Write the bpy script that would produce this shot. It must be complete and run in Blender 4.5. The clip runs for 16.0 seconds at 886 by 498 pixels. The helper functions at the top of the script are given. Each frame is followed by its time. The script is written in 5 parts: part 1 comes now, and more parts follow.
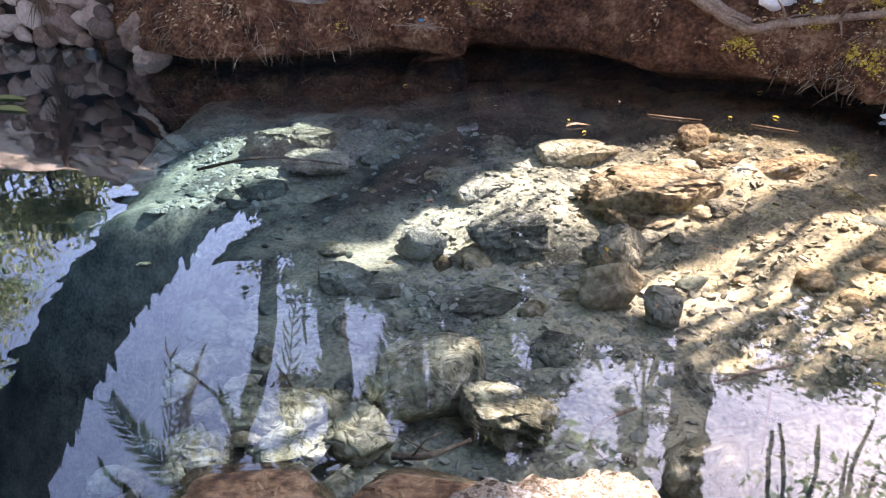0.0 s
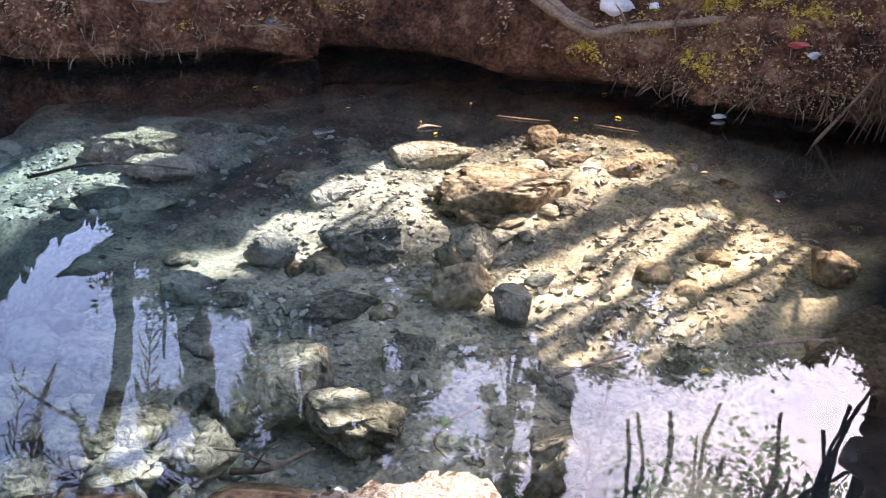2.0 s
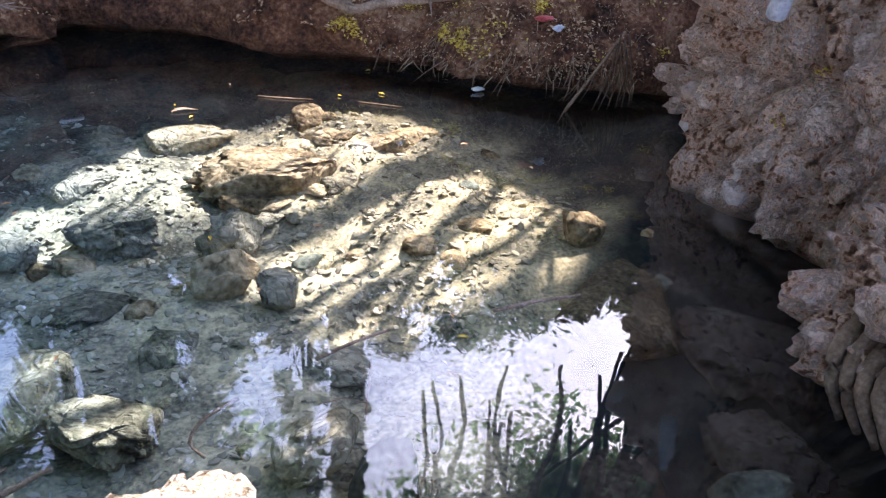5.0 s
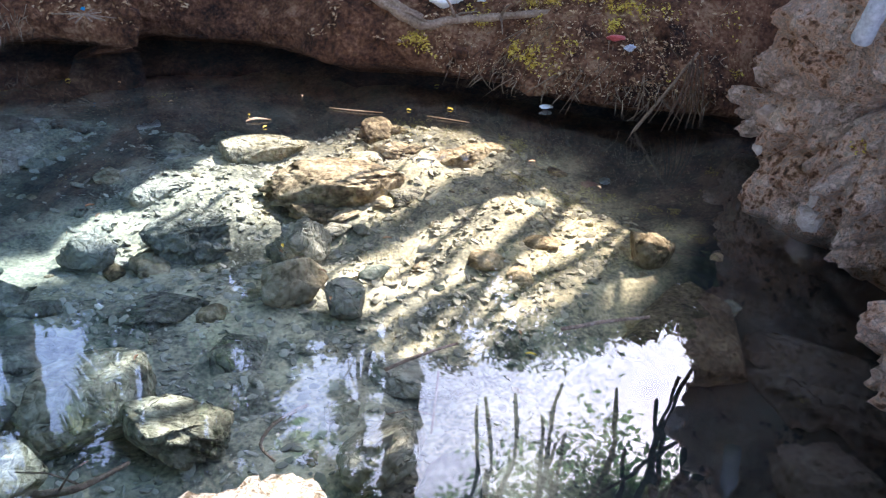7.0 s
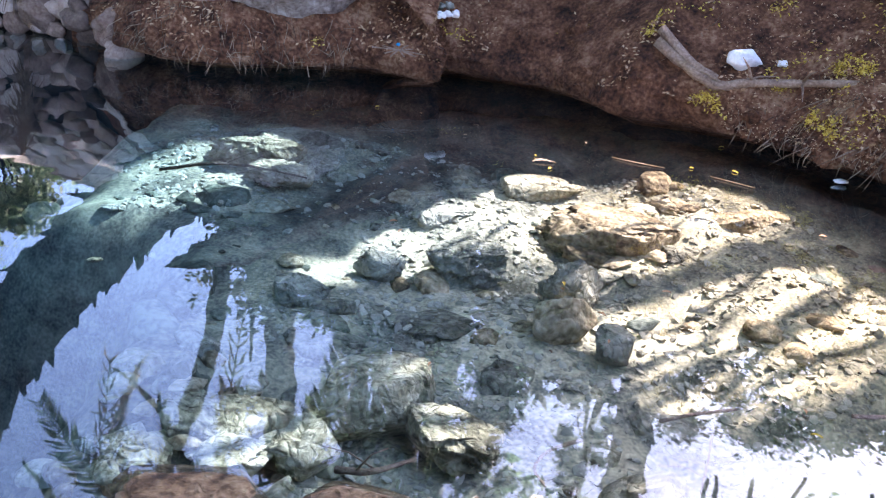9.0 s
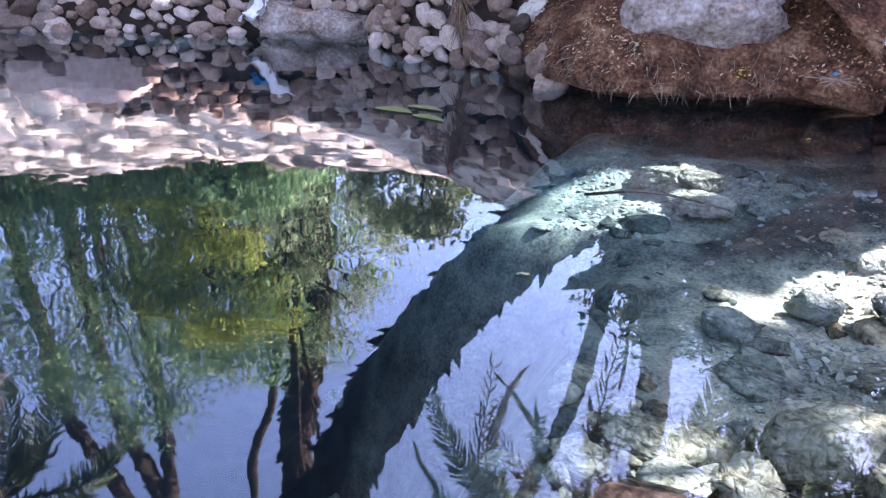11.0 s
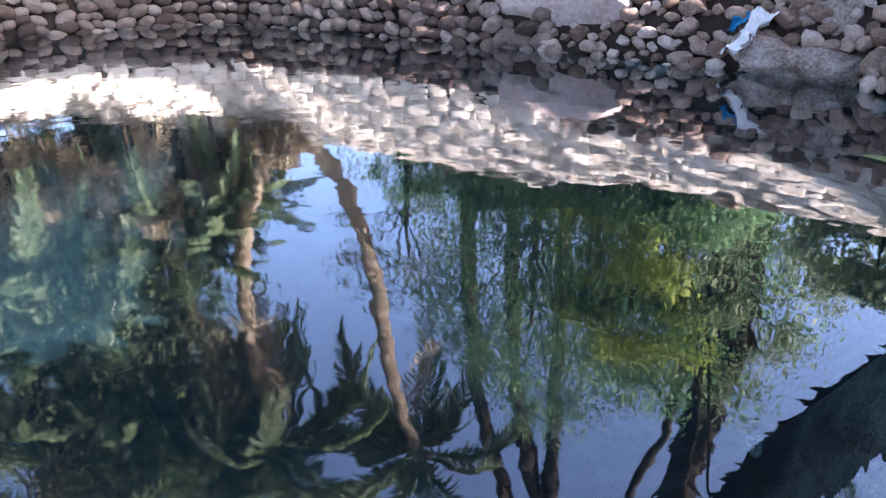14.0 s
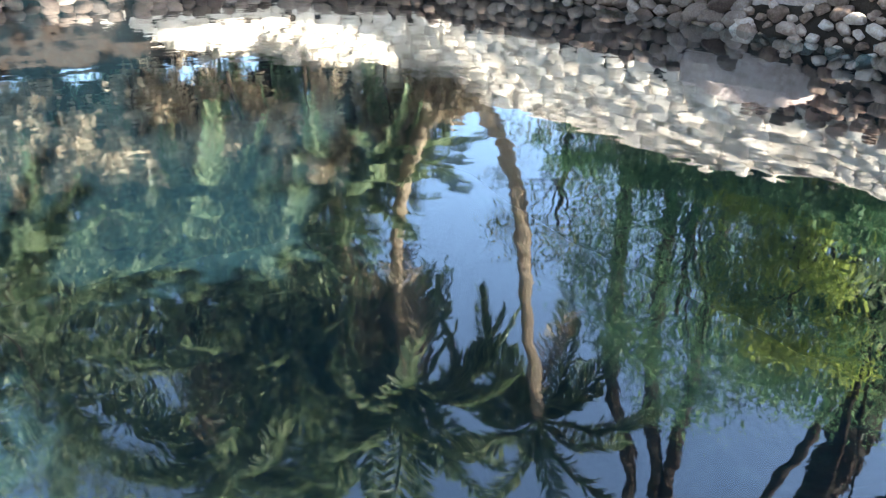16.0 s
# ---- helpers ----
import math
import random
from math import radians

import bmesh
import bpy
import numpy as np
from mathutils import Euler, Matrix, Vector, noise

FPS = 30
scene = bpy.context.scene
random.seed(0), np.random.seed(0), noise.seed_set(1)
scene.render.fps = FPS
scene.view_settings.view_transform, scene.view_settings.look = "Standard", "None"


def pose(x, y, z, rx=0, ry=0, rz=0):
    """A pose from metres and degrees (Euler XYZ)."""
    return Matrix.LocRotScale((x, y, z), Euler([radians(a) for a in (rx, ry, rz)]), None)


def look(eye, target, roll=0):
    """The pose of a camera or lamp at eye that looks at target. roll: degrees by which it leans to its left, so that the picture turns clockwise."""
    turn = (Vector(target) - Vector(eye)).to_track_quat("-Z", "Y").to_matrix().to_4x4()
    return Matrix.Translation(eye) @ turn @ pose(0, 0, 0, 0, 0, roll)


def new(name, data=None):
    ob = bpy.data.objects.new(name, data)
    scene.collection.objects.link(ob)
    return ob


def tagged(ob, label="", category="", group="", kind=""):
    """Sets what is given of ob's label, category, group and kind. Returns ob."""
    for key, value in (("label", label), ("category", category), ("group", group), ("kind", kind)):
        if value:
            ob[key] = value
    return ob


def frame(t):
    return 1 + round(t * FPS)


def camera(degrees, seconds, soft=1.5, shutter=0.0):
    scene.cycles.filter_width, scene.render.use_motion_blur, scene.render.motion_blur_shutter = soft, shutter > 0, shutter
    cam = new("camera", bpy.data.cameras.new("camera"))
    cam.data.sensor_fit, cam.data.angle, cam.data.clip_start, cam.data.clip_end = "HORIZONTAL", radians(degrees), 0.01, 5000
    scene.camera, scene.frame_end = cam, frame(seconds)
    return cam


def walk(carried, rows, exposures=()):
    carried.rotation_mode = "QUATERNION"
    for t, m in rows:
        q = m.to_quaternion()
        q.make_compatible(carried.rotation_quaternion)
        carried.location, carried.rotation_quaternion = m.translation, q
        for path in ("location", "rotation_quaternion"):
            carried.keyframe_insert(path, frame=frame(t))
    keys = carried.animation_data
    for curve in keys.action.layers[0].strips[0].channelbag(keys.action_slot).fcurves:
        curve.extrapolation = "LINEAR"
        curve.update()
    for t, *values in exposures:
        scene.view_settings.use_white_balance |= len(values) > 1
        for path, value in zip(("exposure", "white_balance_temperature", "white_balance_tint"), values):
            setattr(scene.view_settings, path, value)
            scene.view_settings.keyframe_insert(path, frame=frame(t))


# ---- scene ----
cam = camera(56.92, 16.0, 1.25)
PATH = [
    (0.0, (0.007, 0.001, 1.456), (-0.053, 1.772, 0.530), -0.52),
    (0.5, (0.024, 0.003, 1.449), (0.012, 1.775, 0.522), -0.20),
    (1.0, (0.057, 0.010, 1.446), (0.125, 1.781, 0.519), 0.12),
    (1.5, (0.087, 0.025, 1.438), (0.263, 1.789, 0.511), 1.34),
    (2.0, (0.109, 0.028, 1.437), (0.355, 1.790, 0.523), 2.30),
    (2.5, (0.151, 0.025, 1.434), (0.508, 1.767, 0.518), 3.27),
    (3.0, (0.208, 0.033, 1.421), (0.776, 1.705, 0.481), 4.16),
    (3.5, (0.253, 0.027, 1.421), (0.956, 1.651, 0.488), 5.59),
    (3.7, (0.263, 0.033, 1.423), (1.003, 1.636, 0.483), 6.07),
    (5.8, (0.253, 0.030, 1.424), (0.944, 1.664, 0.500), 4.74),
    (6.0, (0.247, 0.032, 1.423), (0.930, 1.668, 0.498), 4.90),
    (6.5, (0.220, 0.027, 1.425), (0.860, 1.688, 0.513), 5.05),
    (7.0, (0.202, 0.040, 1.424), (0.796, 1.721, 0.517), 5.32),
    (7.5, (0.146, 0.039, 1.427), (0.599, 1.770, 0.534), 4.41),
    (8.0, (0.096, 0.026, 1.434), (0.367, 1.803, 0.558), 3.30),
    (8.2, (0.071, 0.017, 1.430), (0.293, 1.813, 0.580), 4.40),
    (10.3, (-0.166, -0.068, 1.430), (-0.496, 1.702, 0.559), 1.23),
    (10.5, (-0.201, -0.073, 1.429), (-0.620, 1.678, 0.559), 0.51),
    (11.0, (-0.304, -0.159, 1.443), (-1.098, 1.478, 0.611), -0.54),
    (11.5, (-0.372, -0.229, 1.453), (-1.492, 1.229, 0.666), -1.92),
    (12.0, (-0.411, -0.279, 1.459), (-1.713, 1.029, 0.688), -2.49),
    (12.5, (-0.418, -0.320, 1.465), (-1.819, 0.888, 0.705), -2.48),
    (13.0, (-0.421, -0.368, 1.473), (-1.909, 0.739, 0.724), -2.34),
    (13.5, (-0.418, -0.397, 1.468), (-1.938, 0.659, 0.710), -1.66),
    (14.0, (-0.390, -0.443, 1.470), (-1.935, 0.578, 0.716), -1.27),
    (14.5, (-0.393, -0.480, 1.477), (-1.954, 0.510, 0.715), -0.69),
    (15.0, (-0.397, -0.563, 1.483), (-2.029, 0.272, 0.684), -0.41),
    (15.5, (-0.384, -0.628, 1.485), (-2.049, 0.117, 0.664), 0.64),
    (16.0, (-0.425, -0.612, 1.473), (-2.103, 0.089, 0.641), 1.59),
]
walk(cam, [(t, look(eye, target, roll)) for t, eye, target, roll in PATH], [(0.0, 2.62, 6850, 30), (3.5, 2.54, 6350, 29), (6.0, 2.78, 6000, 19), (7.5, 2.72, 5950, 18), (8.2, 2.9, 5850, 22), (10.5, 3.14, 6200, 30), (11.2, 3.26, 6000, 36), (12.0, 2.93, 5850, 40), (12.5, 2.88, 5800, 36), (15.0, 2.66, 6150, 13), (16.0, 2.88, 6250, 4)])

SUN_AZ, SUN_EL = 52.0, 50.0   # degrees clockwise from +y, and up

world = bpy.data.worlds.new("sky")
scene.world = world
world.use_nodes = True
wn = world.node_tree.nodes
sky = wn.new("ShaderNodeTexSky")
sky.sky_type = "NISHITA"
sky.sun_disc = False
sky.sun_elevation = radians(SUN_EL)
sky.sun_rotation = radians(SUN_AZ)
sky.dust_density = 2.0
sky.ozone_density = 2.2
sky.air_density = 1.0
wn["Background"].inputs["Strength"].default_value = 0.143
world.node_tree.links.new(sky.outputs[0], wn["Background"].inputs["Color"])

sun_data = bpy.data.lights.new("sun", "SUN")
sun_data.energy, sun_data.angle, sun_data.color = 5.0, radians(0.53), (1.0, 0.94, 0.84)
sun = new("sun", sun_data)
S_DIR = Vector((math.sin(radians(SUN_AZ)) * math.cos(radians(SUN_EL)), math.cos(radians(SUN_AZ)) * math.cos(radians(SUN_EL)), math.sin(radians(SUN_EL))))
sun.matrix_world = look(S_DIR * 60, (0, 0, 0))


# ---- materials ----
def material(name, stops, scale=6.0, fine=60.0, rough=0.85, bump=0.4, bump_scale=None, vary=0.0, mix=0.5, spec=0.3, island=False, dist=0.02):
    """Two scales of noise through a colour ramp, with relief; vary: lightness spread from piece to piece."""
    m = bpy.data.materials.new(name)
    m.use_nodes = True
    n, l = m.node_tree.nodes, m.node_tree.links
    b = n["Principled BSDF"]
    b.inputs["Roughness"].default_value = rough
    b.inputs["Specular IOR Level"].default_value = spec
    co = n.new("ShaderNodeNewGeometry")
    src = co.outputs["Position"]
    big = n.new("ShaderNodeTexNoise")
    big.inputs["Scale"].default_value, big.inputs["Detail"].default_value, big.inputs["Roughness"].default_value = scale, 6, 0.62
    l.new(src, big.inputs["Vector"])
    small = n.new("ShaderNodeTexNoise")
    small.inputs["Scale"].default_value, small.inputs["Detail"].default_value = fine, 4
    l.new(src, small.inputs["Vector"])
    add = n.new("ShaderNodeMix")
    add.inputs[0].default_value = mix
    l.new(big.outputs[0], add.inputs[2]); l.new(small.outputs[0], add.inputs[3])
    fac = add.outputs[0]
    if vary:
        info = n.new("ShaderNodeNewGeometry") if island else n.new("ShaderNodeObjectInfo")
        r = info.outputs["Random Per Island"] if island else info.outputs["Random"]
        mr = n.new("ShaderNodeMapRange")
        mr.inputs[3].default_value, mr.inputs[4].default_value = -vary, vary
        l.new(r, mr.inputs[0])
        ad = n.new("ShaderNodeMath")
        l.new(fac, ad.inputs[0]); l.new(mr.outputs[0], ad.inputs[1])
        fac = ad.outputs[0]
    ramp = n.new("ShaderNodeValToRGB")
    e = ramp.color_ramp.elements
    while len(e) < len(stops):
        e.new(0.5)
    for k, (p, c) in enumerate(stops):
        e[k].position = p
        e[k].color = (*c, 1)
    l.new(fac, ramp.inputs[0])
    l.new(ramp.outputs[0], b.inputs["Base Color"])
    if bump:
        bn = n.new("ShaderNodeTexNoise")
        bn.inputs["Scale"].default_value, bn.inputs["Detail"].default_value, bn.inputs["Roughness"].default_value = bump_scale or fine * 0.5, 8, 0.65
        l.new(src, bn.inputs["Vector"])
        bp = n.new("ShaderNodeBump")
        bp.inputs["Strength"].default_value, bp.inputs["Distance"].default_value = bump, dist
        l.new(bn.outputs[0], bp.inputs["Height"])
        l.new(bp.outputs[0], b.inputs["Normal"])
    return m


def with_cracks(m, scale, distance):
    """Adds the relief of clods and the cracks between them to a rock."""
    n, l = m.node_tree.nodes, m.node_tree.links
    old = n["Principled BSDF"].inputs["Normal"].links[0].from_node
    geo = n.new("ShaderNodeNewGeometry")
    warp = n.new("ShaderNodeTexNoise")
    warp.inputs["Scale"].default_value = scale * 0.8
    l.new(geo.outputs["Position"], warp.inputs["Vector"])
    bent = n.new("ShaderNodeVectorMath")
    bent.operation = "MULTIPLY_ADD"
    bent.inputs[1].default_value = (0.12, 0.12, 0.12)
    l.new(warp.outputs["Color"], bent.inputs[0]); l.new(geo.outputs["Position"], bent.inputs[2])
    normal = None
    for k, (sc, di) in enumerate(((scale, distance), (scale * 2.7, distance * 0.4))):
        vor = n.new("ShaderNodeTexVoronoi")
        vor.feature = "DISTANCE_TO_EDGE"
        vor.inputs["Scale"].default_value = sc
        l.new(bent.outputs[0], vor.inputs["Vector"])
        lim = n.new("ShaderNodeMath")
        lim.operation = "MINIMUM"
        lim.inputs[1].default_value = 0.22
        l.new(vor.outputs["Distance"], lim.inputs[0])
        bp = n.new("ShaderNodeBump")
        bp.inputs["Strength"].default_value, bp.inputs["Distance"].default_value = 1.0, di
        l.new(lim.outputs[0], bp.inputs["Height"])
        if normal:
            l.new(normal, bp.inputs["Normal"])
        normal = bp.outputs[0]
    l.new(normal, old.inputs["Normal"])


def leaf_material(name, stops, rough=0.55, translucent=0.35, island=True):
    m = material(name, stops, scale=3.0, fine=25.0, rough=rough, bump=0.0, vary=0.3, island=island)
    n, l = m.node_tree.nodes, m.node_tree.links
    t = n.new("ShaderNodeBsdfTranslucent")
    mixer = n.new("ShaderNodeMixShader")
    mixer.inputs[0].default_value = translucent
    ramp = [k for k in n if k.type == "VALTORGB"][0]
    l.new(ramp.outputs[0], t.inputs[0])
    l.new(n["Principled BSDF"].outputs[0], mixer.inputs[1]); l.new(t.outputs[0], mixer.inputs[2])
    l.new(mixer.outputs[0], n["Material Output"].inputs["Surface"])
    return m


EARTH = material("red_brown_earth", [(0.36, (0.018, 0.007, 0.0035)), (0.45, (0.09, 0.034, 0.0155)), (0.53, (0.185, 0.078, 0.037)), (0.64, (0.36, 0.20, 0.115))], 4.5, 42.0, 0.95, 1.0, 16.0, dist=0.12, mix=0.34)
BED = material("pool_gravel_bed", [(0.37, (0.055, 0.055, 0.044)), (0.46, (0.20, 0.20, 0.16)), (0.53, (0.37, 0.345, 0.245)), (0.64, (0.60, 0.555, 0.41))], 4.2, 60.0, 0.9, 0.5, 14.0, dist=0.02, mix=0.35)
DEEP = material("dark_algae_and_shade", [(0.34, (0.003, 0.007, 0.010)), (0.5, (0.008, 0.014, 0.018)), (0.68, (0.024, 0.035, 0.033))], 1.3, 14.0, 0.9, 0.4, 12.0, dist=0.03)


def with_algae_and_shade(m, other):
    """Algae takes over the gravel towards the deep part of the pool, along a ragged edge; other masks paint shade."""
    n, l = m.node_tree.nodes, m.node_tree.links
    ramp = [k for k in n if k.type == "VALTORGB"][0]
    geo = n.new("ShaderNodeNewGeometry")
    sep = n.new("ShaderNodeSeparateXYZ")
    l.new(geo.outputs["Position"], sep.inputs[0])
    ns = n.new("ShaderNodeTexNoise")
    ns.inputs["Scale"].default_value, ns.inputs["Detail"].default_value = 1.7, 6
    l.new(geo.outputs["Position"], ns.inputs["Vector"])
    shift = n.new("ShaderNodeMath")
    shift.operation = "MULTIPLY_ADD"
    shift.inputs[1].default_value = 2.2
    l.new(ns.outputs[0], shift.inputs[0]); l.new(sep.outputs[0], shift.inputs[2])
    rng_node = n.new("ShaderNodeMapRange")
    rng_node.inputs[1].default_value, rng_node.inputs[2].default_value = -0.7, -3.9
    along = n.new("ShaderNodeMath")
    along.operation = "MULTIPLY_ADD"
    along.inputs[1].default_value = 0.5
    l.new(sep.outputs[1], along.inputs[0]); l.new(shift.outputs[0], along.inputs[2])
    less = n.new("ShaderNodeMath")
    less.operation = "SUBTRACT"
    less.inputs[1].default_value = 3.6
    l.new(along.outputs[0], less.inputs[0])
    l.new(less.outputs[0], rng_node.inputs[0])
    r2 = n.new("ShaderNodeValToRGB")
    src = [k for k in other.node_tree.nodes if k.type == "VALTORGB"][0]
    e, f = r2.color_ramp.elements, src.color_ramp.elements
    e.new(0.5)
    for k in range(3):
        e[k].position, e[k].color = f[k].position, f[k].color
    l.new(ramp.inputs[0].links[0].from_socket, r2.inputs[0])
    mx = n.new("ShaderNodeMix")
    mx.data_type = "RGBA"
    # the rock's shade over the hollow is put into the colour too
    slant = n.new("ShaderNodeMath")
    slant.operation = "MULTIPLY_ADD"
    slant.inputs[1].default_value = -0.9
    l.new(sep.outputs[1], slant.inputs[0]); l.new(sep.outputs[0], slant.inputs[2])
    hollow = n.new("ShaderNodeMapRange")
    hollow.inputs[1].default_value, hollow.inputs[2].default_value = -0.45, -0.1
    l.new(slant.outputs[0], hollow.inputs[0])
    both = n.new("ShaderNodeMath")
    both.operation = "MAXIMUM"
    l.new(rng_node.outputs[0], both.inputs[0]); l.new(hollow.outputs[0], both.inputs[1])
    # shade along the far bank is painted into the bed colour
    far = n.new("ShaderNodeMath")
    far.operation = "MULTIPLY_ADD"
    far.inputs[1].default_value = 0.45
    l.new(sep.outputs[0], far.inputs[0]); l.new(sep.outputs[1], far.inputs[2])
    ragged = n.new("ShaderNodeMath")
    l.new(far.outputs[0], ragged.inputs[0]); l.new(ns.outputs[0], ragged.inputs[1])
    bank_shade = n.new("ShaderNodeMapRange")
    bank_shade.inputs[1].default_value, bank_shade.inputs[2].default_value = 5.2, 5.75
    bank_shade.inputs[4].default_value = 0.8
    l.new(ragged.outputs[0], bank_shade.inputs[0])
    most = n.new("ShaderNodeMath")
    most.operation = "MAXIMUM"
    l.new(both.outputs[0], most.inputs[0]); l.new(bank_shade.outputs[0], most.inputs[1])
    # and so is the shade under the far side of the cove
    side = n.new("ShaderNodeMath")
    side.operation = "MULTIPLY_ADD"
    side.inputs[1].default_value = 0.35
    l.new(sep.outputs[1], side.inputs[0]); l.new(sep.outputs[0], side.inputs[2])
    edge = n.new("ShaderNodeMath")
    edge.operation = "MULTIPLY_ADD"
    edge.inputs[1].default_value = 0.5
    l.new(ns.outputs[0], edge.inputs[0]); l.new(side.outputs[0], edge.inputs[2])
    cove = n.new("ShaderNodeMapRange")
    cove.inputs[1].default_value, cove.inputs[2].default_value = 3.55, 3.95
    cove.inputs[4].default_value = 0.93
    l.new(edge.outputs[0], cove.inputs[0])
    west = n.new("ShaderNodeMath")
    west.operation = "MULTIPLY_ADD"
    west.inputs[1].default_value = 0.9
    l.new(ns.outputs[0], west.inputs[0]); l.new(sep.outputs[0], west.inputs[2])
    drop = n.new("ShaderNodeMapRange")
    drop.inputs[1].default_value, drop.inputs[2].default_value = -1.4, -2.4
    l.new(west.outputs[0], drop.inputs[0])
    # painted shade between the two sunlit banks of gravel
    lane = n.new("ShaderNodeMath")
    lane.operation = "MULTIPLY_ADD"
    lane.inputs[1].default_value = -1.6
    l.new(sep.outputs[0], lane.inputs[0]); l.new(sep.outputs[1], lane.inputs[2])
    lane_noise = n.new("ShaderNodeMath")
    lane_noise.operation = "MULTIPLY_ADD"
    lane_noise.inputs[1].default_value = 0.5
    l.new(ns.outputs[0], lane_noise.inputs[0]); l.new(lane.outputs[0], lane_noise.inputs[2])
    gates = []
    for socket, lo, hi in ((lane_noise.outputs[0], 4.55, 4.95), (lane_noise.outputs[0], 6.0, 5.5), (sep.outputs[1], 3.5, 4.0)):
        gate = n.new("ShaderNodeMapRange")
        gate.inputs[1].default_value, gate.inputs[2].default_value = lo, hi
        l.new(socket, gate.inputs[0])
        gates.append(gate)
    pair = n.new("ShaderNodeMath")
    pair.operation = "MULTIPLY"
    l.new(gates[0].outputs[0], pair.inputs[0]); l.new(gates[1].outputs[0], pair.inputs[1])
    lane_shade = n.new("ShaderNodeMath")
    lane_shade.operation = "MULTIPLY"
    l.new(pair.outputs[0], lane_shade.inputs[0]); l.new(gates[2].outputs[0], lane_shade.inputs[1])
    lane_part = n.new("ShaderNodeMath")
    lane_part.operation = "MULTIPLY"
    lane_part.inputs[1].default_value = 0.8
    l.new(lane_shade.outputs[0], lane_part.inputs[0])
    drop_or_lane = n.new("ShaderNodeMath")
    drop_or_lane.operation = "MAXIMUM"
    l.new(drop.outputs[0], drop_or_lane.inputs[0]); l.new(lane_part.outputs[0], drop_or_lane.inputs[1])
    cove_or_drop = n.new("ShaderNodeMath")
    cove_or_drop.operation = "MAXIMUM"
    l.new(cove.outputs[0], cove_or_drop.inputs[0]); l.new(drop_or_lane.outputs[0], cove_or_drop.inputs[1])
    all_dark = n.new("ShaderNodeMath")
    all_dark.operation = "MAXIMUM"
    l.new(most.outputs[0], all_dark.inputs[0]); l.new(cove_or_drop.outputs[0], all_dark.inputs[1])
    l.new(all_dark.outputs[0], mx.inputs[0]); l.new(ramp.outputs[0], mx.inputs[6]); l.new(r2.outputs[0], mx.inputs[7])
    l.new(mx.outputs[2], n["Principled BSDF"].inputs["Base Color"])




def with_ochre(m):
    """Gravel and stones stained ochre in the shallow cove, greyer towards the open pool."""
    n, l = m.node_tree.nodes, m.node_tree.links
    b = n["Principled BSDF"]
    src = b.inputs["Base Color"].links[0].from_socket
    geo = n.new("ShaderNodeNewGeometry")
    sep = n.new("ShaderNodeSeparateXYZ")
    l.new(geo.outputs["Position"], sep.inputs[0])
    mr = n.new("ShaderNodeMapRange")
    mr.inputs[1].default_value, mr.inputs[2].default_value = 0.0, 1.7
    l.new(sep.outputs[0], mr.inputs[0])
    mx = n.new("ShaderNodeMix")
    mx.data_type, mx.blend_type = "RGBA", "MULTIPLY"
    mx.inputs[7].default_value = (1.07, 0.95, 0.77, 1)
    l.new(mr.outputs[0], mx.inputs[0]); l.new(src, mx.inputs[6])
    l.new(mx.outputs[2], b.inputs["Base Color"])


with_algae_and_shade(BED, DEEP)
with_ochre(BED)
SOIL = material("dark_soil_and_painted_shade", [(0.3, (0.012, 0.008, 0.006)), (0.6, (0.04, 0.027, 0.019)), (0.85, (0.075, 0.055, 0.04))], 9.0, 60.0, 0.95, 0.8, 30.0)
STONE = material("pale_limestone", [(0.34, (0.07, 0.07, 0.055)), (0.44, (0.17, 0.167, 0.135)), (0.54, (0.29, 0.28, 0.225)), (0.68, (0.44, 0.42, 0.35))], 7.0, 34.0, 0.85, 0.8, 18.0, vary=0.1, dist=0.025, mix=0.42)
BROWN_STONE = material("tawny_limestone", [(0.36, (0.04, 0.03, 0.018)), (0.45, (0.15, 0.115, 0.068)), (0.53, (0.30, 0.245, 0.16)), (0.65, (0.46, 0.40, 0.29))], 6.0, 34.0, 0.85, 0.8, 16.0, vary=0.08, dist=0.028, mix=0.42)
CREAM_STONE = material("cream_silted_stone", [(0.36, (0.09, 0.08, 0.052)), (0.44, (0.22, 0.195, 0.13)), (0.53, (0.37, 0.335, 0.24)), (0.65, (0.53, 0.49, 0.38))], 7.0, 36.0, 0.9, 0.9, 17.0, vary=0.05, dist=0.035, mix=0.42)
ALGAE_STONE = material("algae_covered_stone", [(0.34, (0.02, 0.026, 0.02)), (0.5, (0.075, 0.088, 0.068)), (0.66, (0.19, 0.20, 0.155))], 5.0, 40.0, 0.85, 1.0, 16.0, vary=0.12)
SHORE_ROCK = material("cream_and_rust_shore_rock", [(0.34, (0.04, 0.024, 0.012)), (0.43, (0.14, 0.105, 0.062)), (0.49, (0.46, 0.40, 0.33)), (0.54, (0.26, 0.185, 0.105)), (0.61, (0.62, 0.58, 0.53))], 9.0, 40.0, 0.9, 1.0, 26.0, dist=0.06)
PINK_ROCK = material("pinkish_grey_conglomerate", [(0.36, (0.07, 0.035, 0.02)), (0.42, (0.34, 0.165, 0.09)), (0.47, (0.78, 0.49, 0.345)), (0.52, (0.50, 0.355, 0.285)), (0.57, (0.82, 0.57, 0.44)), (0.66, (0.86, 0.70, 0.61))], 6.0, 38.0, 0.92, 1.0, 22.0, dist=0.11, mix=0.42)
with_cracks(PINK_ROCK, 7.0, 0.11)
with_cracks(BROWN_STONE, 6.0, 0.06)
with_cracks(SHORE_ROCK, 9.0, 0.05)
with_cracks(STONE, 9.0, 0.06)
with_cracks(CREAM_STONE, 9.0, 0.06)
with_ochre(STONE)
with_ochre(BROWN_STONE)
with_ochre(CREAM_STONE)
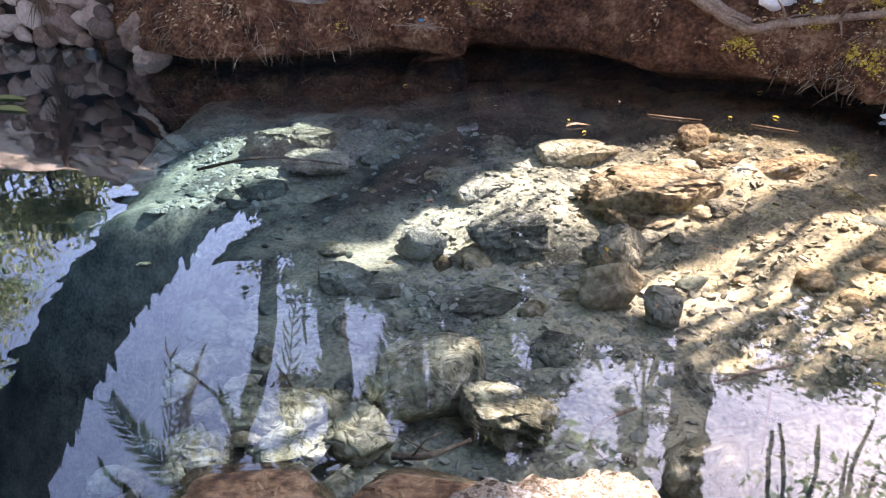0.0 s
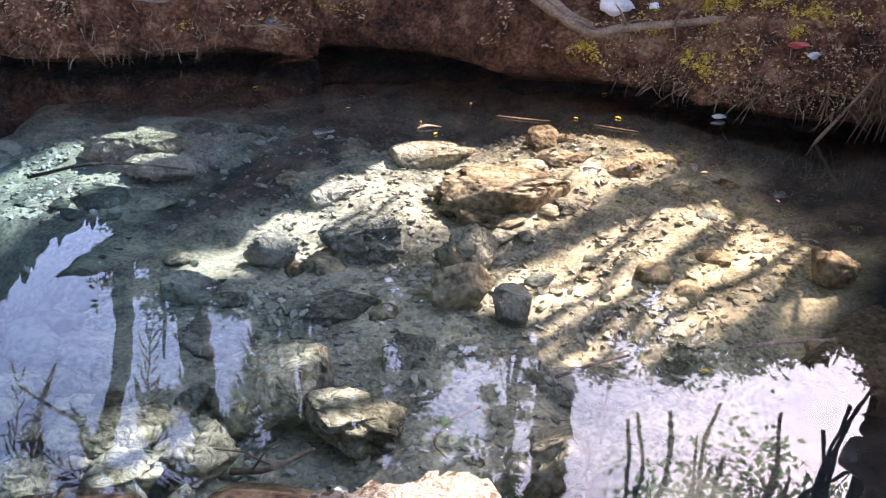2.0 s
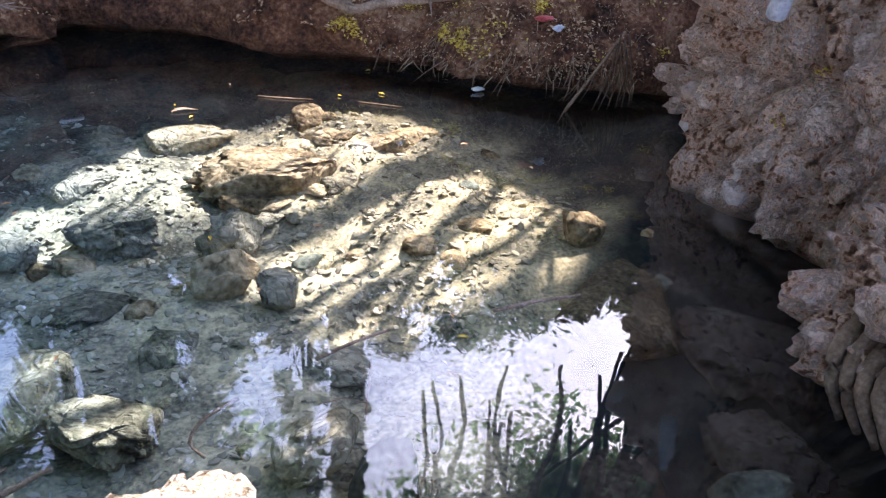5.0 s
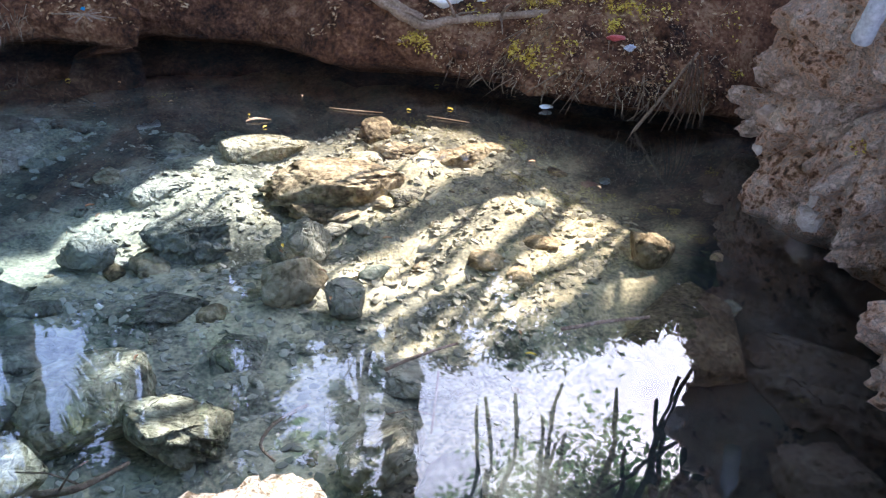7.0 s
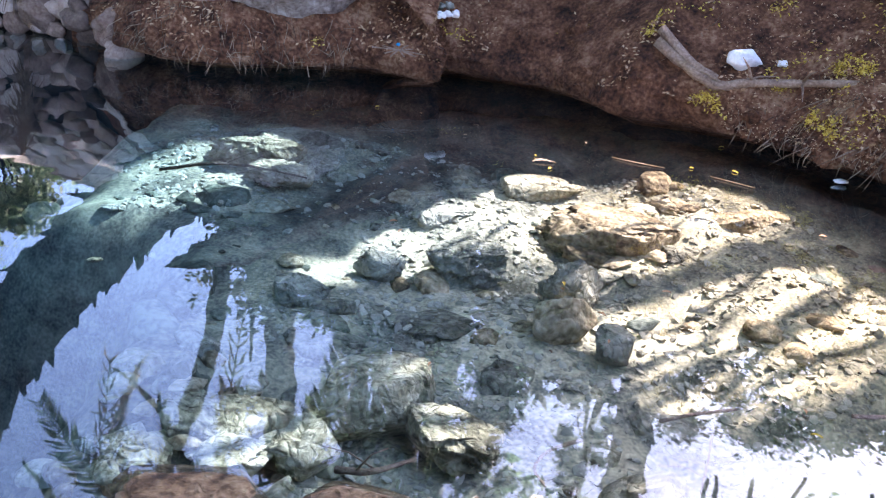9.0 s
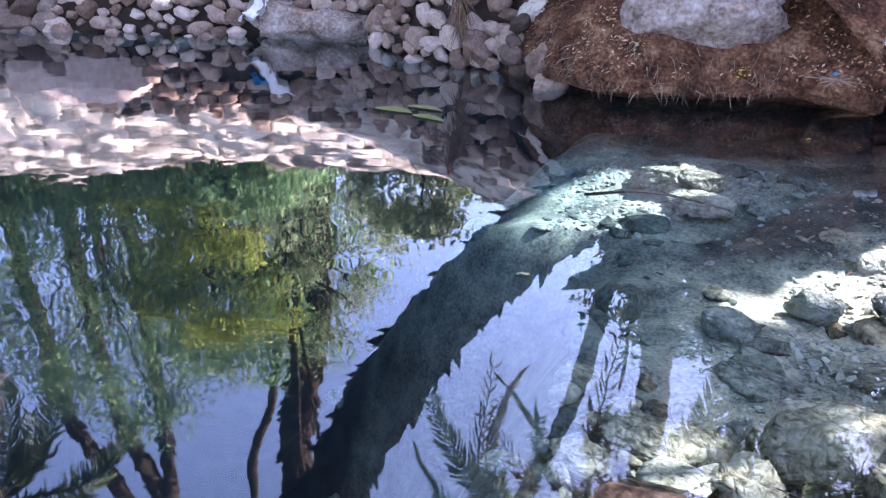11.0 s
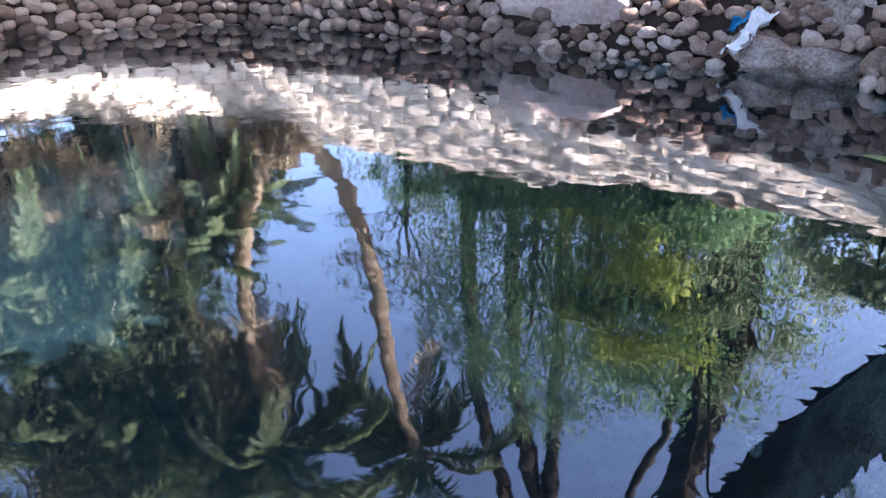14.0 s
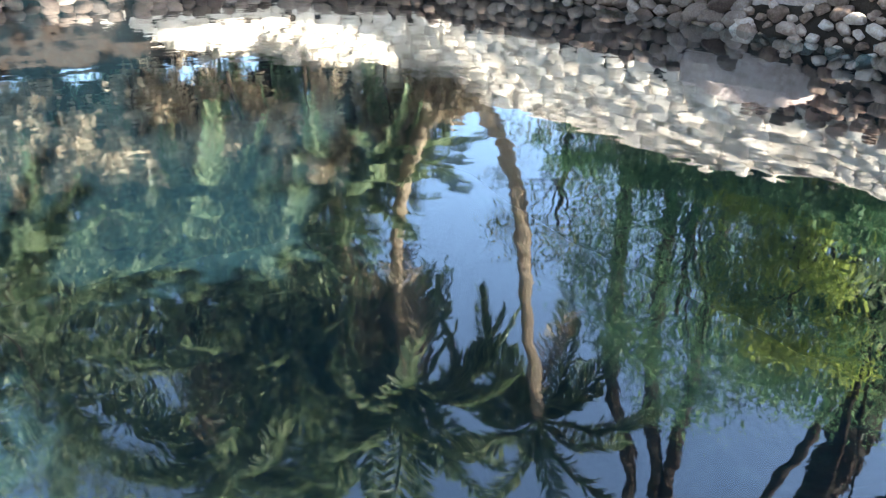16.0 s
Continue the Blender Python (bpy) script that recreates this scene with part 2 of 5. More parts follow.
COBBLE = material("river_cobble", [(0.05, (0.025, 0.016, 0.013)), (0.3, (0.07, 0.043, 0.032)), (0.5, (0.125, 0.083, 0.064)), (0.7, (0.20, 0.145, 0.118)), (0.97, (0.38, 0.31, 0.27))], 9.0, 45.0, 0.75, 0.8, 26.0, vary=0.27, mix=0.45, dist=0.03)
PAVING = material("pale_paving_stone", [(0.1, (0.20, 0.16, 0.125)), (0.4, (0.50, 0.43, 0.355)), (0.6, (0.65, 0.58, 0.50)), (0.9, (0.78, 0.72, 0.65))], 5.0, 40.0, 0.9, 0.6, 20.0, vary=0.13, mix=0.4, island=True)
CONCRETE = material("weathered_concrete", [(0.36, (0.11, 0.075, 0.058)), (0.47, (0.27, 0.205, 0.17)), (0.54, (0.36, 0.29, 0.25)), (0.66, (0.52, 0.45, 0.41))], 5.0, 34.0, 0.9, 0.9, 18.0, dist=0.05, mix=0.42)
with_cracks(CONCRETE, 4.0, 0.05)
RUBBLE = material("pale_rubble_and_mortar", [(0.34, (0.16, 0.13, 0.10)), (0.47, (0.40, 0.34, 0.275)), (0.56, (0.56, 0.49, 0.41)), (0.68, (0.70, 0.64, 0.56))], 6.0, 35.0, 0.92, 0.8, 16.0, dist=0.03, mix=0.4)
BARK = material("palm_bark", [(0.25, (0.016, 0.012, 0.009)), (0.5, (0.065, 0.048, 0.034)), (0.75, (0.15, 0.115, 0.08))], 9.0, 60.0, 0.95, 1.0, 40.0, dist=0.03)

PALE_BARK = material("pale_palm_bark", [(0.25, (0.15, 0.11, 0.075)), (0.5, (0.40, 0.31, 0.22)), (0.75, (0.60, 0.50, 0.38))], 9.0, 60.0, 0.95, 1.0, 40.0, dist=0.03)
WOOD = material("grey_driftwood", [(0.3, (0.10, 0.06, 0.04)), (0.5, (0.25, 0.165, 0.115)), (0.7, (0.42, 0.31, 0.235))], 8.0, 70.0, 0.9, 0.8, 60.0)
FROND = leaf_material("palm_leaf", [(0.2, (0.08, 0.13, 0.065)), (0.5, (0.23, 0.31, 0.17)), (0.8, (0.44, 0.50, 0.31))], 0.36, 0.45)
DRY_FROND = leaf_material("dry_palm_leaf", [(0.2, (0.25, 0.19, 0.12)), (0.5, (0.45, 0.37, 0.26)), (0.8, (0.62, 0.54, 0.41))], 0.7, 0.3)
LEAF = leaf_material("tree_leaf", [(0.15, (0.07, 0.16, 0.085)), (0.5, (0.19, 0.34, 0.17)), (0.85, (0.38, 0.52, 0.26))], 0.5, 0.55)
SILVER_LEAF = leaf_material("grey_green_leaf", [(0.15, (0.10, 0.15, 0.08)), (0.5, (0.25, 0.33, 0.18)), (0.85, (0.44, 0.50, 0.31))], 0.5, 0.45)
YELLOW_LEAF = leaf_material("yellow_green_leaf", [(0.15, (0.20, 0.26, 0.05)), (0.5, (0.38, 0.46, 0.11)), (0.85, (0.55, 0.62, 0.20))], 0.5, 0.55)
BUSH_LEAF = leaf_material("bush_leaf", [(0.15, (0.06, 0.07, 0.022)), (0.5, (0.16, 0.17, 0.06)), (0.85, (0.30, 0.28, 0.11))], 0.6, 0.4)
LITTER_LEAF = leaf_material("dead_leaf", [(0.15, (0.12, 0.05, 0.022)), (0.5, (0.33, 0.175, 0.085)), (0.85, (0.58, 0.40, 0.24))], 0.8, 0.15)
MOSS_YELLOW = leaf_material("yellow_creeper_leaf", [(0.2, (0.28, 0.17, 0.02)), (0.5, (0.55, 0.37, 0.05)), (0.8, (0.72, 0.56, 0.12))], 0.7, 0.3)
STRAW = leaf_material("dry_straw", [(0.2, (0.05, 0.03, 0.018)), (0.5, (0.14, 0.09, 0.055)), (0.8, (0.34, 0.25, 0.17))], 0.8, 0.15)
WHITE_PLASTIC = material("white_plastic", [(0.3, (0.55, 0.52, 0.52)), (0.6, (0.82, 0.80, 0.80))], 14.0, 60.0, 0.5, 0.3, 20.0)
BLUE_CLOTH = material("blue_cloth", [(0.3, (0.01, 0.10, 0.24)), (0.6, (0.02, 0.26, 0.48))], 10.0, 80.0, 0.8, 0.4, 40.0)
RED_WRAP = material("red_wrapper", [(0.35, (0.25, 0.025, 0.025)), (0.6, (0.48, 0.09, 0.085))], 20.0, 60.0, 0.4, 0.2, 30.0)
GREY_WRAP = material("grey_plastic", [(0.35, (0.28, 0.27, 0.30)), (0.6, (0.55, 0.54, 0.58))], 20.0, 60.0, 0.4, 0.3, 30.0)


def water_material():
    m = bpy.data.materials.new("clear_spring_water")
    m.use_nodes = True
    n, l = m.node_tree.nodes, m.node_tree.links
    n.remove(n["Principled BSDF"])
    clear = n.new("ShaderNodeBsdfTransparent")
    clear.inputs[0].default_value = (0.86, 0.885, 0.89, 1)
    # deeper water towards the open pool takes out more red
    place = n.new("ShaderNodeNewGeometry")
    axes = n.new("ShaderNodeSeparateXYZ")
    l.new(place.outputs["Position"], axes.inputs[0])
    deeper = n.new("ShaderNodeMapRange")
    deeper.inputs[1].default_value, deeper.inputs[2].default_value = 1.0, -1.8
    l.new(axes.outputs[0], deeper.inputs[0])
    tint = n.new("ShaderNodeMix")
    tint.data_type = "RGBA"
    tint.inputs[6].default_value = (0.88, 0.885, 0.87, 1)
    tint.inputs[7].default_value = (0.52, 0.72, 0.79, 1)
    l.new(deeper.outputs[0], tint.inputs[0])
    l.new(tint.outputs[2], clear.inputs[0])
    gloss = n.new("ShaderNodeBsdfGlossy")
    gloss.inputs["Roughness"].default_value = 0.0
    gloss.inputs["Color"].default_value = (1, 1, 1, 1)
    # Schlick's reflectance: 0.075 seen from above, rising to 1 at a grazing angle
    facing = n.new("ShaderNodeLayerWeight")
    facing.inputs["Blend"].default_value = 0.5
    power = n.new("ShaderNodeMath")
    power.operation = "POWER"
    power.inputs[1].default_value = 4.0
    l.new(facing.outputs["Facing"], power.inputs[0])
    fres = n.new("ShaderNodeMath")
    fres.operation = "MULTIPLY_ADD"
    fres.inputs[1].default_value, fres.inputs[2].default_value = 0.925, 0.075
    l.new(power.outputs[0], fres.inputs[0])
    mixer = n.new("ShaderNodeMixShader")
    co = n.new("ShaderNodeNewGeometry")
    noise_a = n.new("ShaderNodeTexNoise")
    noise_a.inputs["Scale"].default_value, noise_a.inputs["Detail"].default_value = 2.6, 2
    l.new(co.outputs["Position"], noise_a.inputs["Vector"])
    bp = n.new("ShaderNodeBump")
    bp.inputs["Distance"].default_value = 0.05
    sep = n.new("ShaderNodeSeparateXYZ")
    l.new(co.outputs["Position"], sep.inputs[0])
    calm = n.new("ShaderNodeMapRange")  # the wind reaches the open water, the cove by the rock lies still
    calm.inputs[1].default_value, calm.inputs[2].default_value = -3.5, 0.2
    calm.inputs[3].default_value, calm.inputs[4].default_value = 0.055, 0.026
    l.new(sep.outputs[0], calm.inputs[0])
    l.new(calm.outputs[0], bp.inputs["Strength"])
    fine = n.new("ShaderNodeMapRange")  # ripples too fine to see blur the mirror on the open water
    fine.inputs[1].default_value, fine.inputs[2].default_value = -4.5, -0.3
    fine.inputs[3].default_value, fine.inputs[4].default_value = 0.035, 0.0
    l.new(sep.outputs[0], fine.inputs[0])
    l.new(fine.outputs[0], gloss.inputs["Roughness"])
    l.new(noise_a.outputs[0], bp.inputs["Height"])
    l.new(bp.outputs[0], gloss.inputs["Normal"])
    l.new(fres.outputs[0], mixer.inputs[0])
    l.new(clear.outputs[0], mixer.inputs[1]); l.new(gloss.outputs[0], mixer.inputs[2])
    l.new(mixer.outputs[0], n["Material Output"].inputs["Surface"])
    return m


WATER = water_material()


# ---- mesh helpers ----
def mesh_from(name, verts, faces, mat, smooth=False):
    me = bpy.data.meshes.new(name)
    me.from_pydata([tuple(v) for v in verts], [], faces)
    me.materials.append(mat)
    if smooth:
        me.shade_smooth()
    me.update()
    return me


def part(name, me, parent, m=None, label=""):
    ob = new(name, me)
    ob.parent = parent
    if m is not None:
        ob.matrix_basis = m
    if label:
        ob["label"] = label
    return ob


def ico(level):
    bm = bmesh.new()
    bmesh.ops.create_icosphere(bm, subdivisions=level, radius=1.0)
    v = np.array([p.co[:] for p in bm.verts])
    f = [[q.index for q in face.verts] for face in bm.faces]
    bm.free()
    return v, f


ICO = {k: ico(k) for k in (1, 2, 3, 4, 5)}


def fbm(p, octaves=4):
    return noise.fractal(Vector(p), 0.9, 2.1, octaves)


def rock_mesh(name, size, seed, mat, level=3, lump=0.28, rough=0.06, blocky=0.0, flat=0.0):
    """A stone: a ball pulled towards a block, then lumped by noise; flat cuts its top."""
    v, f = ICO[level]
    rnd = random.Random(seed)
    off = Vector((rnd.uniform(-50, 50), rnd.uniform(-50, 50), rnd.uniform(-50, 50)))
    cuts = []
    for _ in range(int(10 * blocky)):
        a = Vector((rnd.gauss(0, 1), rnd.gauss(0, 1), rnd.gauss(0, 0.8))).normalized()
        cuts.append((a, rnd.uniform(0.62, 0.9)))
    out = []
    for p in v:
        q = Vector(p)
        r = 1 + lump * noise.noise(q * 1.1 + off) + lump * 0.5 * noise.noise(q * 2.6 + off)
        if rough:
            r += rough * fbm(q * 4.5 + off, 5)
        q = q * r
        for a, d in cuts:
            k = q.dot(a) - d
            if k > 0:
                q = q - a * k * 0.92
        if flat and q.z > flat:
            q.z = flat + (q.z - flat) * 0.2
        out.append((q.x * size[0], q.y * size[1], q.z * size[2]))
    return mesh_from(name, out, f, mat, smooth=True)


def tube(points, radii, sides=8, wobble=0.0, seed=0):
    """Vertices and faces of a tapered tube along points."""
    rnd = random.Random(seed)
    pts = [Vector(p) for p in points]
    verts, faces = [], []
    for i, p in enumerate(pts):
        d = (pts[min(i + 1, len(pts) - 1)] - pts[max(i - 1, 0)]).normalized()
        a = d.cross(Vector((0, 0, 1)) if abs(d.z) < 0.9 else Vector((1, 0, 0))).normalized()
        b = d.cross(a)
        for k in range(sides):
            t = 2 * math.pi * k / sides
            r = radii[i] * (1 + wobble * rnd.uniform(-1, 1))
            verts.append(p + (a * math.cos(t) + b * math.sin(t)) * r)
    for i in range(len(pts) - 1):
        for k in range(sides):
            k2 = (k + 1) % sides
            faces.append([i * sides + k, i * sides + k2, (i + 1) * sides + k2, (i + 1) * sides + k])
    faces.append(list(range(sides))[::-1])
    faces.append([(len(pts) - 1) * sides + k for k in range(sides)])
    return verts, faces


def joined(pieces):
    verts, faces = [], []
    for v, f in pieces:
        o = len(verts)
        verts += list(v)
        faces += [[i + o for i in face] for face in f]
    return verts, faces


def spline(points, n):
    """n points along a smooth curve through the given ones."""
    p = [Vector(q) for q in points]
    p = [p[0] * 2 - p[1]] + p + [p[-1] * 2 - p[-2]]
    out = []
    m = len(p) - 3
    for i in range(n):
        u = i / (n - 1) * m
        k = min(int(u), m - 1)
        t = u - k
        a, b, c, d = p[k:k + 4]
        out.append(0.5 * (2 * b + (c - a) * t + (2 * a - 5 * b + 4 * c - d) * t * t + (3 * b - a - 3 * c + d) * t ** 3))
    return out


# canopy gaps cut to wanted sun patches on bed and upper revetment slopes
BED_GAPS = [
    [(-0.28, 3.6), (-0.04, 4.21), (0.49, 4.80), (0.66, 4.75), (1.05, 4.45), (1.43, 4.45), (1.71, 4.2), (1.94, 3.97), (1.92, 3.7), (2.05, 3.4), (2.15, 3.02), (2.3, 2.95), (2.05, 2.62), (1.46, 2.56), (0.9, 2.46), (1.02, 2.84), (0.74, 3.06), (0.45, 3.16), (0.28, 3.2), (0.18, 3.42)],
    [(-1.83, 4.08), (-1.56, 4.98), (-1.2, 5.0), (-0.95, 4.8), (-0.75, 4.56), (-1.11, 4.12), (-1.42, 3.73)],
    [(-0.67, 3.19), (-0.08, 4.1), (0.04, 3.61), (-0.47, 3.2), (-0.84, 2.94)],
    [(-0.77, 2.22), (-0.51, 2.29), (-0.3, 2.14), (-0.31, 1.9), (-0.57, 1.82), (-0.93, 1.93)],
    [(-0.36, 2.2), (-0.06, 2.42), (0.27, 2.1), (0.2, 1.84), (-0.1, 1.84)],
    [(-0.1, 1.45), (0.0, 1.0), (0.6, 1.0), (0.75, 1.7), (0.55, 1.85)],
]
SLOPE_GAPS = [
    [(-2.9, 6.2), (-4.2, 6.82), (-5.7, 6.75), (-8.75, 5.86), (-12.75, 4.45), (-13.3, 5.6), (-9.1, 7.0), (-5.9, 7.9), (-4.1, 7.9), (-2.6, 7.1)],
    [(-13.75, 3.9), (-13.65, 0.2), (-15.2, 0.5), (-15.3, 3.9)],
]


def inside(poly, x, y):
    odd = False
    for (x0, y0), (x1, y1) in zip(poly, poly[1:] + poly[:1]):
        if (y0 > y) != (y1 > y) and x < (x1 - x0) * (y - y0) / (y1 - y0) + x0:
            odd = not odd
    return odd


def in_gap(p):
    """Whether a leaf at p would close one of the gaps."""
    for z, polys in ((-0.22, BED_GAPS), (1.2, SLOPE_GAPS)):
        k = (p.z - z) / S_DIR.z
        x, y = p.x - S_DIR.x * k, p.y - S_DIR.y * k
        if k > 0.3 and any(inside(poly, x, y) for poly in polys):
            return True
    if p.x > -13.0 and p.z > 3.0:   # leaves that would shade the trees at the far end are dropped too
        k = (p.z - 2.8) / S_DIR.z
        return -17.0 < p.x - S_DIR.x * k < -13.0 and -4.0 < p.y - S_DIR.y * k < 5.5
    return False


def leaves(centres, radius, count, size, rnd, squash=0.7, long=1.6, base=None):
    """Small folded leaves scattered round each centre; base: where the plant stands, to keep the canopy's gaps open."""
    verts, faces = [], []
    for c in centres:
        c = Vector(c)
        for _ in range(count):
            d = Vector((rnd.gauss(0, 1), rnd.gauss(0, 1), rnd.gauss(0, squash)))
            p = c + d * radius * 0.55
            a = Vector((rnd.gauss(0, 1), rnd.gauss(0, 1), rnd.gauss(0, 0.7))).normalized()
            b = a.cross(Vector((rnd.gauss(0, 1), rnd.gauss(0, 1), rnd.gauss(0, 1)))).normalized()
            s = size * rnd.uniform(0.6, 1.3)
            if base is not None and (in_gap(p + base) or in_gap(p + base + a * s * long)):
                continue
            o = len(verts)
            verts += [p, p + a * s * 0.5 * long + b * s * 0.35, p + a * s * long, p + a * s * 0.5 * long - b * s * 0.35]
            faces.append([o, o + 1, o + 2, o + 3])
    return verts, faces


# ---- the pool's rim, its banks and the ground ----
# rim points in order: near shore, foot of the big rock, earth bank, boulder heap, cobble revetment, far end
RIM = [
    ("near", [(-1.45, -1.0), (-1.2, -0.3), (-1.15, 0.5), (-1.0, 1.05), (-0.7, 1.36), (-0.1, 1.42), (0.5, 1.36), (0.9, 1.05), (1.6, 0.75), (2.5, 0.6)]),
    ("rock", [(3.0, 1.3), (3.1, 2.4), (3.2, 3.1), (3.4, 3.75)]),
    ("earth", [(3.15, 3.98), (2.7, 4.08), (2.35, 4.28), (2.14, 4.5), (2.03, 4.7), (1.55, 4.87), (1.1, 4.98), (0.86, 5.33), (0.63, 5.6), (0.03, 5.7),
               (-0.02, 5.36), (-0.22, 5.45), (-0.53, 5.56), (-1.03, 5.5), (-1.42, 5.34), (-2.0, 5.36), (-2.42, 5.72)]),
    ("stones", [(-2.8, 5.98), (-3.5, 6.15), (-4.3, 6.6), (-4.6, 6.72), (-5.6, 6.55), (-6.3, 6.3), (-7.1, 6.18)]),
    ("wall", [(-8.7, 5.66), (-10.5, 5.03), (-12.7, 4.25), (-13.4, 3.5)]),
    ("end", [(-13.6, 2.0), (-13.3, 0.0), (-12.8, -2.5)]),
    ("near", [(-11.5, -4.8), (-8.0, -5.2), (-4.0, -3.6), (-2.1, -2.0)]),
]
PROFILE = {  # (distance outwards from the rim, height)
    "near": [(-1.2, -4.0), (-0.35, -0.45), (-0.2, -0.28), (-0.1, -0.15), (-0.04, -0.06), (0, 0.0), (0.06, 0.05), (0.15, 0.09), (0.2, 0.11), (0.26, 0.13), (0.32, 0.15), (0.4, 0.17), (0.5, 0.19), (0.6, 0.2)],
    "rock": [(0.5, -1.6), (0.5, -0.5), (0.5, -0.2), (0.5, -0.1), (0.5, 0.0), (0.5, 0.1), (0.55, 0.2), (0.6, 0.3), (0.7, 0.45), (0.8, 0.6), (1.0, 0.9), (1.2, 1.2), (1.6, 1.6), (2.2, 1.85)],
    "earth": [(0.55, -1.6), (0.5, -0.3), (0.4, -0.04), (0.22, 0.03), (0.06, 0.07), (0.0, 0.10), (-0.02, 0.17), (0.03, 0.29), (0.12, 0.42), (0.28, 0.58), (0.55, 0.82), (0.95, 1.2), (1.4, 1.62), (2.2, 1.85)],
    "stones": [(-0.9, -4.0), (-0.22, -0.6), (-0.1, -0.25), (-0.03, -0.1), (0, 0.0), (0.03, 0.12), (0.07, 0.26), (0.13, 0.42), (0.24, 0.62), (0.40, 0.86), (0.62, 1.12), (0.92, 1.42), (1.36, 1.84), (2.2, 1.97)],
}
PROFILE["wall"] = [(d, z * (1 + 0.16 * min(1.0, max(0.0, z - 0.3)))) for d, z in PROFILE["stones"]]
PROFILE["end"] = [(d * 1.25, z * (0.86 if z > 0 else 1)) for d, z in PROFILE["stones"]]

ctrl, kinds = [], []
for kind, pts in RIM:
    for p in pts:
        ctrl.append(Vector((*p, 0)))
        kinds.append(kind)
rim, rim_kind = [], []
n_c = len(ctrl)
for i in range(n_c):
    a, b, c, d = (ctrl[(i + k) % n_c] for k in (-1, 0, 1, 2))
    steps = max(2, int((c - b).length / (0.045 if kinds[i] == "earth" else 0.09))) if kinds[i] in ("earth", "stones", "rock") else max(2, int((c - b).length / (0.07 if kinds[i] == "wall" else 0.2)))
    for s in range(steps):
        t = s / steps
        q = 0.5 * (2 * b + (c - a) * t + (2 * a - 5 * b + 4 * c - d) * t * t + (3 * b - a - 3 * c + d) * t ** 3)
        rim.append(q)
        w = {}
        w[kinds[i]] = w.get(kinds[i], 0) + 1 - t
        k2 = kinds[(i + 1) % n_c]
        w[k2] = w.get(k2, 0) + t
        rim_kind.append(w)
N_RIM = len(rim)
normals = []
for i in range(N_RIM):
    t = rim[(i + 4) % N_RIM] - rim[(i - 4) % N_RIM]
    normals.append(Vector((t.y, -t.x, 0)).normalized())
CENTRE = Vector((-4.5, 1.8, 0))
SUB = 5


def smooth_step(a, b, x):
    t = min(1.0, max(0.0, (x - a) / (b - a)))
    return t * t * (3 - 2 * t)


def rim_profile(i, k):
    """Distance and height of the bank at rim point i, k in profile steps."""
    d = z = 0.0
    k0 = min(int(k), 12)
    f = k - k0
    for kind, w in rim_kind[i].items():
        (d0, z0), (d1, z1) = PROFILE[kind][k0], PROFILE[kind][k0 + 1]
        d += w * (d0 + (d1 - d0) * f)
        z += w * (z0 + (z1 - z0) * f)
    return d, z


def bank_point(i, k, rough=True):
    d, z = rim_profile(i % N_RIM, k)
    p = rim[i % N_RIM] + normals[i % N_RIM] * d
    p.z = z
    if rough and k > 2:
        e = 0.10 * noise.noise(p * 1.7) + 0.08 * noise.noise(p * 4.3) + 0.06 * abs(noise.noise(p * 9.0)) + 0.035 * noise.noise(p * 21.0)
        e += 0.07 * smooth_step(1.6, 2.0, p.x) * (abs(noise.noise(p * 12.0)) - 0.2)
        amp = min(1.0, max(0.15, (k - 3) / 3)) * (1 - 0.75 * min(1.0, sum(rim_kind[i % N_RIM].get(q, 0) for q in ("stones", "wall", "end"))))
        p = p + normals[i % N_RIM] * e * 0.8 * amp + Vector((0, 0, e * 0.6 * amp))
    return p


verts, faces = [], []
ROWS = 13 * SUB + 1
for r in range(ROWS):
    for i in range(N_RIM):
        verts.append(bank_point(i, r / SUB))
for dist, h in ((1.5, 2.1), (5.0, 2.2), (14.0, 2.35), (60.0, 2.5), (400.0, 3.0), (3500.0, 3.0)):
    for i in range(N_RIM):
        p = verts[(ROWS - 1) * N_RIM + i]
        near_w = rim_kind[i].get("near", 0)
        out = (Vector((p.x, p.y, 0)) - CENTRE).normalized()
        if near_w and p.x > -3.5:
            out = (Vector((1.5, -30, 0)) - p).normalized()
        q = Vector((p.x, p.y, 0)) + out * dist
        q.z = (h if not near_w else h * (1 - 0.7 * near_w)) + (0.15 * noise.noise(q * 0.4) if dist < 100 else 0)
        verts.append(q)
total_rows = ROWS + 6
for r in range(total_rows - 1):
    for i in range(N_RIM):
        j = (i + 1) % N_RIM
        faces.append([r * N_RIM + i, r * N_RIM + j, (r + 1) * N_RIM + j, (r + 1) * N_RIM + i])
ground = new("ground", mesh_from("ground", verts, faces, EARTH, smooth=True))
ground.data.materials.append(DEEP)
ground.data.materials.append(SOIL)
ground.data.materials.append(RUBBLE)
for poly in ground.data.polygons:  # silt and algae below the water line, dark for lost light
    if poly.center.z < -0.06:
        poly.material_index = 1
    elif poly.index // N_RIM < ROWS and rim_kind[poly.index % N_RIM].get("earth", 0) + rim_kind[poly.index % N_RIM].get("near", 0) + rim_kind[poly.index % N_RIM].get("rock", 0) < 0.3:
        poly.material_index = 3 if poly.center.z > 0.8 and not (poly.center.x < -12.5 and poly.center.y < 0.4 + 2.2 * noise.noise(poly.center * 0.9)) else 2
tagged(ground, "red-brown earth bank and dry ground round the pool", "ground", kind="structure")

outer = [bank_point(i, 1.0, False) for i in range(N_RIM)]
water_rim = []
for i in range(N_RIM):
    p = rim[i] + normals[i] * (0.5 if rim_kind[i].get("earth", 0) + rim_kind[i].get("rock", 0) > 0.5 else 0.12)
